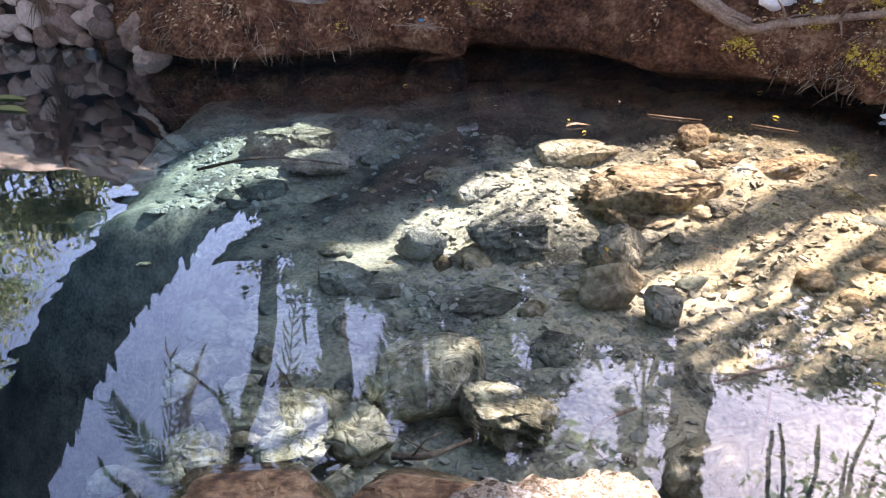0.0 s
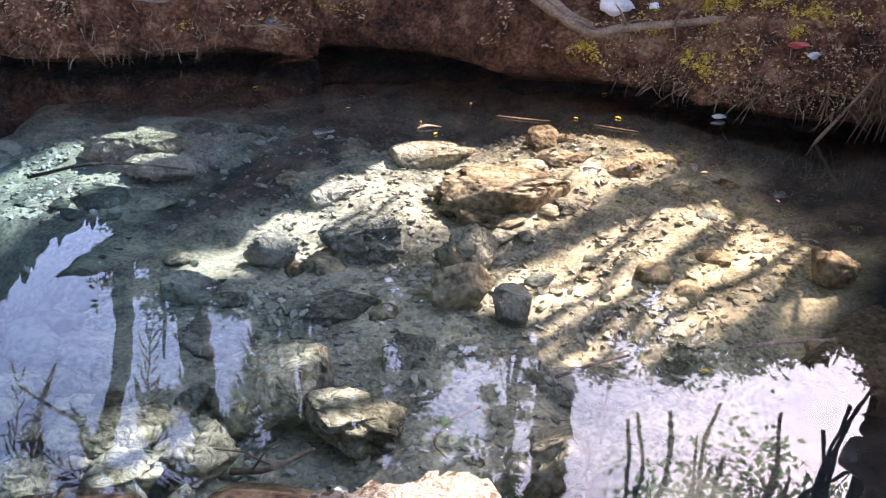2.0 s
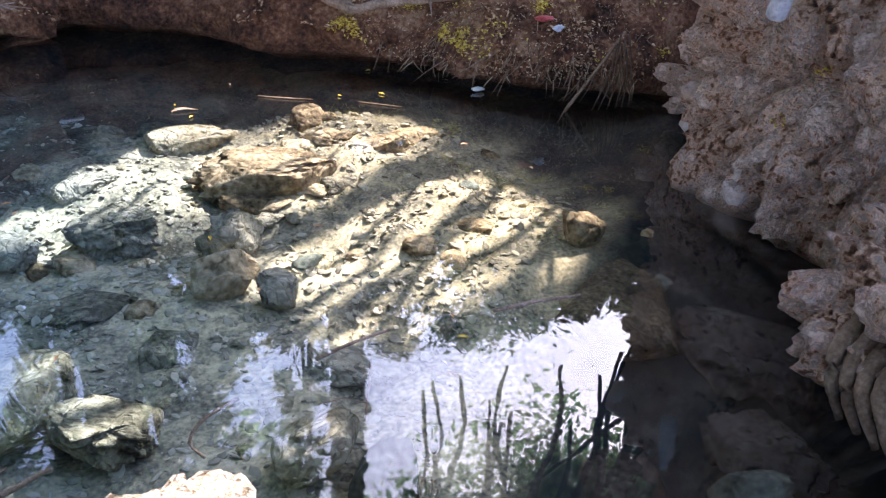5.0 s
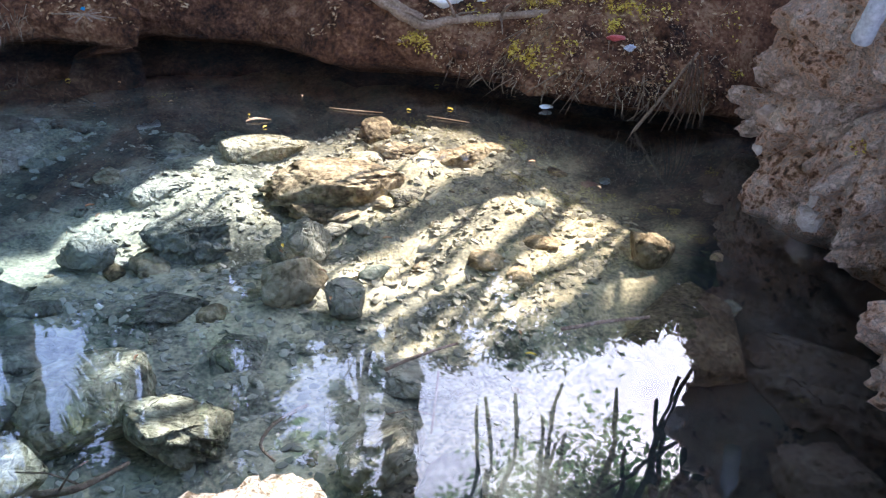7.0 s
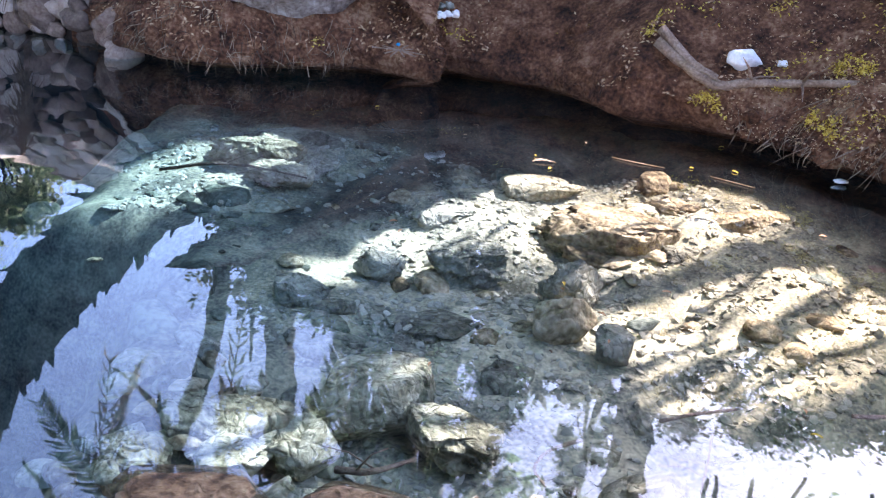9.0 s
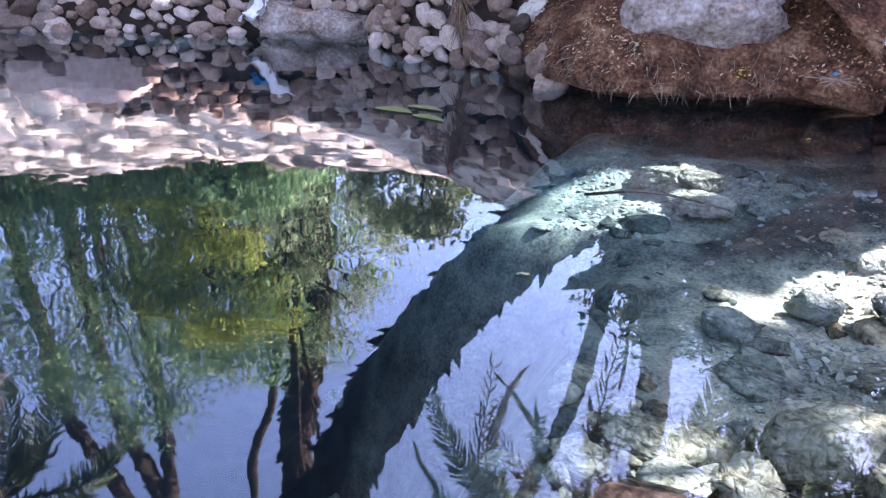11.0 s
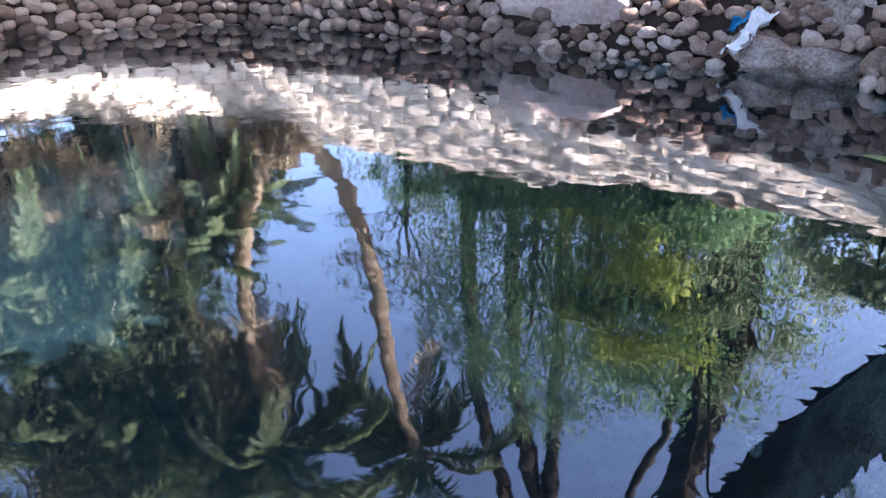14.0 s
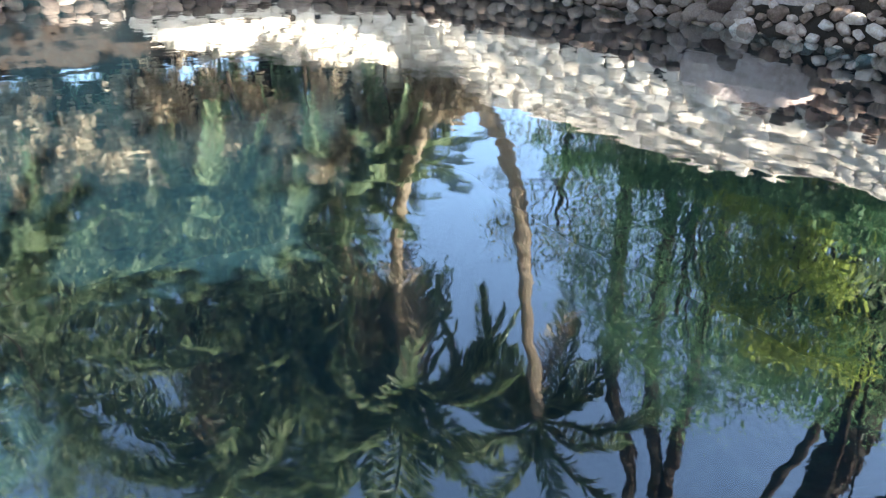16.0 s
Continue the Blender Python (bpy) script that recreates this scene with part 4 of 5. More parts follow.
tagged(part("cobbles_beyond", mesh_from("cobbles_beyond", far_verts, far_faces, COBBLE_FAR, smooth=True), wall_thing), kind="stuff")
tagged(part("paving_stones", mesh_from("paving_stones", pave_verts, pave_faces, PAVING, smooth=True), wall_thing, label="flat pale stones paving the upper slope"), kind="stuff")


def slab_mesh(name, size, seed, mat):
    """A broken slab: a box of many faces, its edges chipped and its faces uneven."""
    bm = bmesh.new()
    bmesh.ops.create_cube(bm, size=2.0)
    bmesh.ops.subdivide_edges(bm, edges=bm.edges[:], cuts=22, use_grid_fill=True)
    off = Vector((seed * 3.7, seed * 1.9, seed * 5.3))
    skew = [noise.noise(off * (1 + 0.37 * k)) for k in range(6)]
    rnd = random.Random(seed)
    cuts = [(Vector((rnd.gauss(0, 1), rnd.gauss(0, 1), rnd.gauss(0, 1))).normalized(), rnd.uniform(0.72, 1.0)) for _ in range(9)]
    for vert in bm.verts:
        q = vert.co.copy()
        e = (abs(q.x) ** 9 + abs(q.y) ** 9 + abs(q.z) ** 9) ** (1 / 9)
        q = q / e
        for a, d in cuts:
            k = q.dot(a) - d
            if k > 0:
                q = q - a * k
        q.x += 0.35 * skew[0] * q.z + 0.3 * skew[1] * q.y
        q.y *= 1 + 0.35 * skew[2] * q.x
        q.z *= 1 + 0.4 * skew[3] * q.x + 0.2 * skew[4] * q.y
        p = Vector((q.x * size[0], q.y * size[1], q.z * size[2]))
        n0 = p.normalized()
        w = p + off
        cell, _ = noise.voronoi(w * 5.0)
        vert.co = p + n0 * (0.10 * noise.noise(w * 2.2) + 0.05 * noise.noise(w * 6.0) + 0.02 * fbm(w * 14, 4) - 0.05 * cell[0])
    me = bpy.data.meshes.new(name)
    bm.to_mesh(me)
    bm.free()
    me.materials.append(mat)
    me.shade_smooth()
    return me


PINK_SLAB = material("pinkish_plaster", [(0.3, (0.30, 0.21, 0.17)), (0.5, (0.52, 0.40, 0.35)), (0.75, (0.72, 0.63, 0.60))], 4.0, 30.0, 0.9, 0.8, 18.0, dist=0.03)
for k, (x, y, z, size, turn, rx, mat, label) in enumerate([
    (-4.98, 6.72, 0.10, (0.66, 0.30, 0.25), -4, -14, CONCRETE, "broken concrete slab lying at the water's edge"),
    (-4.95, 6.93, 0.50, (0.40, 0.22, 0.22), 8, -25, CONCRETE, "broken concrete lump on the boulder heap"),
    (-7.80, 6.12, 0.52, (0.92, 0.22, 0.26), 18, -30, PINK_SLAB, "pinkish plastered slab leaning on the cobbles"),
    (-3.3, 7.05, 0.98, (0.75, 0.25, 0.16), 12, -20, CONCRETE, "long concrete slab at the top of the boulder heap"),
]):
    tagged(new("slab", slab_mesh("slab", size, 40 + k, mat)), label, "slab").matrix_basis = pose(x, y, z, rx, 0, turn)
for k, (x, y, z, size, turn, mat, label) in enumerate([
    (-6.55, 6.60, 0.30, (0.22, 0.19, 0.18), 0, CONCRETE, "pale bluish boulder above the water"),
    (-6.20, 6.62, 0.16, (0.15, 0.13, 0.12), 30, HEAP_STONE, "brown rounded boulder beside the slab"),
    (-6.05, 6.75, 0.42, (0.20, 0.16, 0.15), 50, HEAP_STONE, "brown rounded boulder beside the slab"),
    (-6.75, 6.75, 0.55, (0.22, 0.17, 0.16), 10, HEAP_STONE, "rounded boulder above the water"),
    (-4.15, 6.62, 0.20, (0.20, 0.17, 0.19), 15, HEAP_STONE, "brown boulder leaning on the concrete slab"),
    (-3.80, 6.55, 0.45, (0.17, 0.15, 0.15), 35, HEAP_STONE, "rounded boulder in the heap"),
    (-2.25, 5.75, 0.17, (0.22, 0.18, 0.16), 10, HEAP_STONE, "rounded boulder at the end of the bank"),
    (-2.20, 5.62, 0.03, (0.13, 0.12, 0.12), 10, HEAP_STONE, "rounded boulder at the water's edge"),
    (-2.65, 5.98, 0.2, (0.17, 0.16, 0.17), 50, HEAP_STONE, "rounded boulder in the heap"),
    (-2.95, 6.05, 0.15, (0.18, 0.16, 0.17), 50, HEAP_STONE, "rounded boulder in the heap"),
    (-1.25, 5.70, 0.61, (0.60, 0.30, 0.27), 4, CONCRETE, "lumpy grey mass of stones under the leaning palm"),
    (-6.25, 6.40, 0.05, (0.11, 0.10, 0.09), 0, STONE, "round white stone at the water's edge"),
]):
    me = rock_mesh("boulder", size, 800 + k, mat, 4, 0.30, 0.12, 0.9)
    tagged(new("boulder", me), label, "rock").matrix_basis = pose(x, y, z, rng.uniform(-10, 10), rng.uniform(-10, 10), turn)


# ---- palms and trees ----
def frond_mesh(name, length, droop, mat, seed, pairs=34, leaflet=0.42, bare=0.12):
    """A feather leaf along +x that arches up and then hangs."""
    rnd = random.Random(seed)
    pts, radii = [], []
    for k in range(13):
        s = k / 12
        pts.append(Vector((length * (s - 0.28 * droop * s ** 2.2), 0.05 * math.sin(3 * s + seed), length * (0.42 * s - (0.30 + 0.75 * droop) * s ** 2))))
        radii.append(0.028 * (1 - 0.85 * s) + 0.003)
    pieces = [tube(pts, radii, 5)]
    verts, faces = [], []
    for k in range(pairs):
        s = bare + (0.99 - bare) * k / (pairs - 1)
        u = s * 12
        a = min(int(u), 11)
        p = pts[a].lerp(pts[a + 1], u - a)
        d = (pts[a + 1] - pts[a]).normalized()
        for side in (-1, 1):
            ln = leaflet * (0.55 + 0.45 * math.sin(math.pi * min(1, s * 1.05))) * rnd.uniform(0.8, 1.15)
            across = Vector((0, side, 0))
            way = (d * rnd.uniform(0.45, 0.8) + across * 0.8 + Vector((0, 0, rnd.uniform(-0.35, 0.15)))).normalized()
            wide = way.cross(Vector((0, 0, 1)).lerp(d, 0.3)).normalized() * 0.022
            tip = p + way * ln + Vector((0, 0, -0.25 * ln * rnd.uniform(0.6, 1.4)))
            mid = p + way * ln * 0.55
            o = len(verts)
            verts += [p + wide * 0.5, p - wide * 0.5, mid - wide, tip, mid + wide]
            faces.append([o, o + 1, o + 2, o + 3, o + 4])
    pieces.append((verts, faces))
    return mesh_from(name, *joined(pieces), mat)


FRONDS = [frond_mesh("frond", 2.6, d, FROND, k, 54) for k, d in enumerate((0.25, 0.55, 0.9))]
HANGING = [frond_mesh("dry_frond", 2.1, 1.5, DRY_FROND, 20 + k, 24) for k in range(2)]
def hanging_stalk(seed):
    rnd = random.Random(seed)
    pts = spline([(0, 0, 0), (rnd.uniform(-0.1, 0.1), rnd.uniform(-0.1, 0.1), -0.8), (rnd.uniform(-0.12, 0.12), rnd.uniform(-0.12, 0.12), -1.6), (rnd.uniform(-0.08, 0.08), rnd.uniform(-0.08, 0.08), -2.3)], 12)
    return mesh_from("dry_stalk", *tube(pts, [0.037 - 0.002 * k for k in range(12)], 7, 0.5, seed), BARK)


STALK = [hanging_stalk(30 + k) for k in range(5)]


def palm(points, r0, r1, label, fronds=22, size=1.0, dry=6, seed=0, bark=BARK, shaggy=0.0, stalks=0):
    rnd = random.Random(seed)
    base = Vector(points[0])
    thing = tagged(new("palm"), label, "palm tree", "palms round the pool")
    thing.matrix_basis = Matrix.Translation(base)
    pts = [p - base for p in spline(points, 44)]
    radii = []
    for k in range(44):
        t = k / 43
        radii.append((r0 + (r1 - r0) * t) * (1.0 + (0.09 if k % 2 else -0.05)))
    part("trunk", mesh_from("trunk", *tube(pts, radii, 14, 0.06, seed), bark, smooth=False), thing)
    if shaggy:
        verts, faces = [], []
        for k in range(2, 43):
            d = (pts[min(k + 1, 43)] - pts[k - 1]).normalized()
            a = d.orthogonal().normalized()
            for _ in range(9):
                q = Matrix.Rotation(rnd.uniform(0, 6.28), 3, d) @ a
                side = d.cross(q)
                p = pts[k] + q * radii[k] * 0.85 + d * rnd.uniform(-0.05, 0.05)
                w, h = rnd.uniform(0.04, 0.07), rnd.uniform(0.09, 0.2) * shaggy
                o = len(verts)
                tip = p + d * h + q * h * rnd.uniform(0.35, 0.8)
                verts += [p - side * w, p + side * w, tip + side * w * 0.6, tip - side * w * 0.6, p - q * 0.04 + d * h * 0.6]
                faces += [[o, o + 1, o + 2, o + 3], [o, o + 3, o + 4], [o + 1, o + 4, o + 2], [o + 3, o + 2, o + 4]]
        part("leaf_bases", mesh_from("leaf_bases", verts, faces, bark), thing, label="ragged cut leaf bases")
    top = pts[-1]
    for k in range(fronds):
        az = k * 137.5 + rnd.uniform(-15, 15)
        up = 58 - 75 * (k / max(1, fronds - 1)) + rnd.uniform(-8, 8)
        s = size * rnd.uniform(0.85, 1.1)
        turn = Matrix.Translation(top) @ pose(0, 0, 0, 0, -up, az)
        if sum(in_gap(base + turn @ Vector((0.65 * s * j, 0, 0.2 * s))) for j in (1, 2, 3)) > 1:
            continue
        part("frond", FRONDS[0 if up > 30 else 1 if up > 5 else 2], thing, Matrix.Translation(top) @ pose(0, 0, 0, rnd.uniform(-15, 15), -up, az) @ Matrix.Diagonal((s, s, s, 1)))
    for k in range(dry):
        s = size * rnd.uniform(0.8, 1.1)
        turn = Matrix.Translation(top - Vector((0, 0, 0.15))) @ pose(0, 0, 0, rnd.uniform(-20, 20), rnd.uniform(20, 45), rnd.uniform(0, 360))
        if any(in_gap(base + turn @ Vector((0.5 * s * j, 0, -0.15 * s * j * j))) for j in (1, 2)):
            continue
        part("dry_frond", rnd.choice(HANGING), thing, turn @ Matrix.Diagonal((s, s, s, 1)))
    if stalks:
        part("bare_branch", mesh_from("bare_branch", *tube(spline([top, top + Vector((-1.5, 0.1, -1.2)), top + Vector((-3.3, 0.0, -3.1))], 14), [0.05 - 0.0025 * k for k in range(14)], 7, 0.2, 9), bark), thing)
    for k in range(stalks):
        s = rnd.uniform(0.95, 1.35)
        tip = -6.25 + 0.35 * rnd.gauss(0, 1)
        part("dry_stalk", rnd.choice(STALK), thing, Matrix.Translation(top + Vector((-3.25 + 2.5 * (k + rnd.random()) / stalks, rnd.uniform(-0.4, 0.4), tip + 2.3 * s))) @ pose(0, 0, 0, rnd.uniform(-3, 3), rnd.uniform(-3, 3), rnd.uniform(0, 360)) @ Matrix.Diagonal((1, 1, s, 1)))
    return thing


GZ = 1.85
palm([(-0.75, 6.5, 0.35), (-1.3, 6.25, 0.66), (-1.87, 5.95, 0.95), (-2.45, 5.54, 1.38), (-2.91, 5.12, 1.92), (-3.26, 4.72, 2.56), (-3.52, 4.33, 3.27), (-3.74, 3.96, 4.07), (-3.95, 3.6, 5.0), (-4.1, 3.3, 6.2)], 0.30, 0.26,
     "dark shaggy date palm leaning far out over the water", 22, 1.0, 4, 1, BARK, 1.0)
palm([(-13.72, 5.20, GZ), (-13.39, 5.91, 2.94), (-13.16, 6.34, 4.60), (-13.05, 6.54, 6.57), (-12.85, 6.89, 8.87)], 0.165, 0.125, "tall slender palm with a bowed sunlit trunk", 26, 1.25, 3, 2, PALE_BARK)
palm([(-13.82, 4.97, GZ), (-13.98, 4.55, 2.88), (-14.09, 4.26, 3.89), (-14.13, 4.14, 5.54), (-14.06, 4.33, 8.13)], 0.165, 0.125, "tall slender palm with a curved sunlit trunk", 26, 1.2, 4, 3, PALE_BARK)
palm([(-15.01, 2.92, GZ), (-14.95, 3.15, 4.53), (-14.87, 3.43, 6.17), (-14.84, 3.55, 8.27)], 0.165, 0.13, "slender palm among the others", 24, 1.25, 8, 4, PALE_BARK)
palm([(-15.84, 1.04, GZ), (-15.82, 1.17, 3.57), (-15.77, 1.58, 6.43)], 0.22, 0.18, "palm with a dense drooping crown", 26, 1.35, 10, 5)
palm([(-15.36, -1.89, GZ), (-15.41, -1.10, 2.41), (-15.41, -0.06, 4.59), (-15.38, 0.47, 6.84), (-15.36, 0.73, 9.83)], 0.30, 0.22, "dark palm leaning towards the others", 26, 1.35, 10, 6)
palm([(-17.11, 2.66, GZ), (-17.11, 2.66, 5.40), (-17.08, 2.81, 8.34)], 0.24, 0.18, "palm with a dense drooping crown", 26, 1.4, 10, 16)
palm([(-16.22, -3.08, GZ), (-16.26, -2.81, 4.35), (-16.30, -2.53, 6.68)], 0.24, 0.18, "palm with a dense drooping crown", 26, 1.4, 10, 17)
palm([(-14.26, 9.29, GZ), (-14.10, 9.51, 8.91), (-13.61, 10.14, 12.39), (-13.44, 10.35, 18.09)], 0.16, 0.17, "tall thin palm rising above the trees", 20, 1.0, 3, 7, BARK, 0.8)
palm([(-13.63, 10.12, GZ), (-13.54, 10.23, 8.74), (-13.15, 10.68, 12.39), (-13.05, 10.80, 18.09)], 0.16, 0.17, "tall thin palm rising above the trees", 20, 1.0, 3, 8, BARK, 0.8)
palm([(-12.85, 11.01, GZ), (-12.91, 10.95, 8.74), (-12.97, 10.88, 12.39), (-12.95, 10.91, 18.09)], 0.15, 0.16, "tall thin palm rising above the trees", 20, 1.0, 3, 9, BARK, 0.8)
palm([(-8.21, 11.05, GZ), (-8.37, 10.94, 5.36), (-8.63, 10.76, 7.41), (-8.83, 10.62, 8.97), (-9.15, 10.36, 13.54)], 0.34, 0.32, "dark thick shaggy palm trunk behind the leafy trees", 22, 1.15, 6, 19, BARK, 1.6)
palm([(-8.3, 10.6, GZ), (-8.6, 9.8, 7.0), (-8.87, 9.3, 8.6), (-9.2, 8.9, 13.0)], 0.09, 0.08, "thin dark palm trunk beside a thick one", 14, 0.8, 3, 20)
palm([(-2.42, 9.70, GZ), (-2.46, 9.18, 2.98), (-2.69, 8.80, 4.76), (-3.37, 8.34, 6.80)], 0.12, 0.11, "date palm with hanging fronds behind the bank", 14, 0.85, 4, 10)
palm([(-1.72, 8.83, GZ), (-1.72, 8.83, 2.75), (-1.72, 8.83, 6.37)], 0.22, 0.18, "date palm with hanging fronds behind the bank", 14, 0.95, 4, 11)
palm([(0.00, 8.50, GZ), (0.00, 8.50, 2.51), (-0.15, 8.50, 6.20)], 0.22, 0.18, "date palm with hanging fronds behind the bank", 24, 0.95, 8, 12)
palm([(1.95, 5.95, 1.3), (2.0, 5.8, 4.0), (2.1, 5.9, 6.2), (2.5, 6.5, 8.2), (3.2, 7.2, 9.4)], 0.16, 0.15, "tall date palm with a straight dark trunk at the bank", 14, 0.85, 4, 13, BARK, 0.8)
palm([(5.9, 5.0, 1.6), (5.9, 5.05, 5.0), (5.8, 5.15, 7.8), (5.6, 5.3, 9.5)], 0.12, 0.11, "palm with bare dead stalks hanging below its crown", 10, 0.62, 0, 14, BARK, 0.0, 16)

palm([(7.2, 7.0, 1.6), (7.3, 7.3, 5.0), (6.9, 7.6, 7.5), (5.65, 7.85, 8.9)], 0.11, 0.10, "slender bowed palm added to shade the pool bed", 17, 0.5, 0, 18)


def tree(base, height, spread, label, leaf, seed, clumps=70, per=85, leaf_size=0.10, crown_from=0.3, trunk_r=0.14, group="trees behind the wall", reach=(0, 0)):
    rnd = random.Random(seed)
    base = Vector(base)
    thing = tagged(new("tree"), label, "tree", group)
    thing.matrix_basis = Matrix.Translation(base)
    lean = Vector((rnd.uniform(-0.3, 0.3) + reach[0], rnd.uniform(-0.3, 0.3) + reach[1], 0))
    trunk = spline([(0, 0, -0.2), lean * 0.4 + Vector((0, 0, height * 0.3)), lean + Vector((0, 0, height * 0.75))], 14)
    pieces = [tube(trunk, [trunk_r * (1 - 0.75 * k / 13) for k in range(14)], 9, 0.08, seed)]
    centres = []
    for k in range(clumps):
        a = rnd.uniform(0, 2 * math.pi)
        h = rnd.uniform(crown_from, 1.0)
        r = spread * math.sqrt(max(0.05, 1 - ((h - 0.55) / 0.5) ** 2)) * rnd.uniform(0.35, 1.05)
        centres.append(Vector((r * math.cos(a), r * math.sin(a), height * h)) + lean)
    for c in centres[::3]:
        s = trunk[rnd.randint(4, 11)]
        mid = s.lerp(c, 0.5) + Vector((0, 0, 0.15 * height * rnd.random() * 0.5))
        if sum(in_gap(base + q) for q in (c, mid.lerp(c, 0.5), mid, s.lerp(mid, 0.5))) > 0:
            continue
        pieces.append(tube(spline([s, mid, c], 6), [trunk_r * 0.22 * (1 - 0.85 * j / 5) for j in range(6)], 5))
    part("trunk", mesh_from("trunk", *joined(pieces), BARK, smooth=True), thing)
    part("crown", mesh_from("crown", *leaves(centres, spread * 0.26, per, leaf_size, rnd, base=base), leaf), thing)
    return thing


for k, (x, y, h) in enumerate([(-14.9, 3.3, 3.4), (-15.2, 1.9, 4.4), (-15.0, 0.5, 3.6), (-15.3, -0.9, 4.8), (-14.8, -2.4, 3.8), (-15.4, 4.6, 3.0)]):
    palm([(x, y, GZ), (x + 0.05, y + 0.05, GZ + 0.5 * (h - GZ)), (x + 0.1, y, h)], 0.22, 0.2, "low bushy palm with a skirt of dry fronds", 30, 0.85, 16, 70 + k)
tree((-11.75, 9.35, GZ), 6.0, 2.5, "dense dark green broadleaf tree above the revetment", LEAF, 41, 95, 435, 0.055, 0.02)
tree((-8.65, 8.85, GZ), 3.6, 1.4, "yellow-green leafy tree above the revetment", YELLOW_LEAF, 42, 56, 377, 0.055, 0.05)
tree((-8.73, 10.06, GZ), 4.8, 2.1, "green broadleaf tree above the revetment", LEAF, 43, 75, 406, 0.055, 0.02)
tree((-8.1, 10.5, GZ), 4.2, 1.55, "light green tree behind the leaning palm", SILVER_LEAF, 44, 56, 377, 0.055, 0.05)
for k, (x, y, h, r) in enumerate([(-13.8, 5.05, 0.7, 0.4), (-14.2, 3.9, 1.2, 0.7), (-14.3, 2.5, 1.6, 0.75), (-14.25, 1.2, 1.2, 0.7), (-14.4, -0.3, 1.7, 0.75), (-14.2, -1.8, 1.3, 0.7)]):
    tree((x, y, 1.75), h, r, "mass of dry tan thatch at the foot of the palms", DRY_FROND, 300 + k, 34, 90, 0.14, 0.0, 0.04, "dry thatch")
tree((-5.2, 9.4, GZ), 1.1, 1.0, "pale green bush behind the boulder heap", SILVER_LEAF, 50, 36, 260, 0.065, 0.0, 0.05)
tree((-15.77, 8.82, GZ), 5.6, 1.7, "thin wispy tree beside the palms", BUSH_LEAF, 45, 40, 120, 0.065, 0.1)
tree((-15.98, 2.16, GZ), 8.0, 2.8, "dense grey-green undergrowth below the palms", SILVER_LEAF, 46, 110, 260, 0.052, 0.0)
tree((-15.92, -0.58, GZ), 9.0, 3.0, "dense grey-green undergrowth below the palms", SILVER_LEAF, 47, 110, 260, 0.052, 0.0)
tree((-15.14, -3.44, GZ), 10.0, 3.2, "dense grey-green undergrowth below the palms", SILVER_LEAF, 48, 120, 260, 0.052, 0.0)
tree((-16.20, 4.24, GZ), 3.0, 1.8, "low bush at the foot of the palms", BUSH_LEAF, 49, 46, 240, 0.05, 0.0)

# unseen tall trees added on the shore behind; their crowns shade the pool
for k, (x, y, h, r, dx, dy) in enumerate([(-3.0, -3.6, 10.5, 3.2, 0.8, 2.4), (-6.5, -5.6, 10.5, 3.4, 0.2, 5.5),
                                          (-0.5, -7.0, 9.5, 3.5, 0.0, 1.0), (-9.5, -7.5, 10.5, 3.4, 1.5, 3.5)]):
    tree((x, y, 0.4), h, r, "unseen tall broadleaf tree added to shade the pool", LEAF, 80 + k, 95, 100, 0.24, 0.68, 0.22, "shade trees", (dx, dy))
tree((12.0, 9.0, 1.7), 13.0, 4.3, "tall broadleaf tree added behind the rock to shade the cove", LEAF, 86, 140, 330, 0.14, 0.7, 0.2, "shade trees", (-4.0, 0.5))
tree((11.6, 10.6, 1.7), 12.0, 0.85, "tall slim broadleaf tree added to shade bed and bank", LEAF, 88, 70, 260, 0.14, 0.76, 0.13, "shade trees", (-2.4, 0.0))
tree((-8.9, 11.0, GZ), 12.0, 2.3, "tall broadleaf tree added to shade the far end", LEAF, 87, 80, 260, 0.15, 0.74, 0.13, "shade trees", (2.6, -3.2))
for k, (x, y, h) in enumerate([(-0.6, 11.45, 13.5), (-0.3, 12.1, 15.5), (0.1, 12.9, 17.0), (-0.8, 10.55, 12.0), (-0.3, 10.35, 11.5), (0.4, 13.7, 18.5), (0.6, 14.3, 19.5), (0.8, 14.9, 20.5)]):
    palm([(x, y, GZ), (x + 0.05, y, h * 0.5), (x, y + 0.05, h)], 0.10, 0.085, "tall thin palm added for trunk shadows on the revetment", 6, 0.5, 0, 50 + k)
for k, (p, h, s) in enumerate([((-11.66, 6.72, GZ), 1.2, 0.9), ((-10.80, 7.24, GZ), 1.2, 0.9), ((-10.08, 7.82, GZ), 1.1, 0.9), ((-9.26, 8.26, GZ), 1.0, 0.9), ((-8.42, 8.63, GZ), 1.0, 0.9), ((-7.64, 9.00, GZ), 1.1, 0.9), ((-15.52, 2.91, GZ), 2.0, 1.1), ((-15.27, 1.51, GZ), 2.0, 1.1), ((-15.41, -0.06, GZ), 2.0, 1.1), ((-15.38, -1.63, GZ), 2.0, 1.1)]):
    tree(p, h, s, "dense green bush behind the revetment", SILVER_LEAF if p[0] < -14 else LEAF, 190 + k, 46, 240, 0.05, -0.05, 0.07, "hedge behind the revetment")

tree((4.1, 4.6, 1.7), 3.3, 0.65, "leafy tree added by the outcrop to shade the bed", LEAF, 230, 34, 60, 0.10, 0.62, 0.09, "trees by the rock", (-0.15, -0.2))

tree((6.2, 5.6, 1.7), 7.2, 0.8, "leafy tree tangled with a palm beside the rock", LEAF, 231, 46, 80, 0.09, 0.86, 0.06, "trees by the rock", (0.6, 0.0))
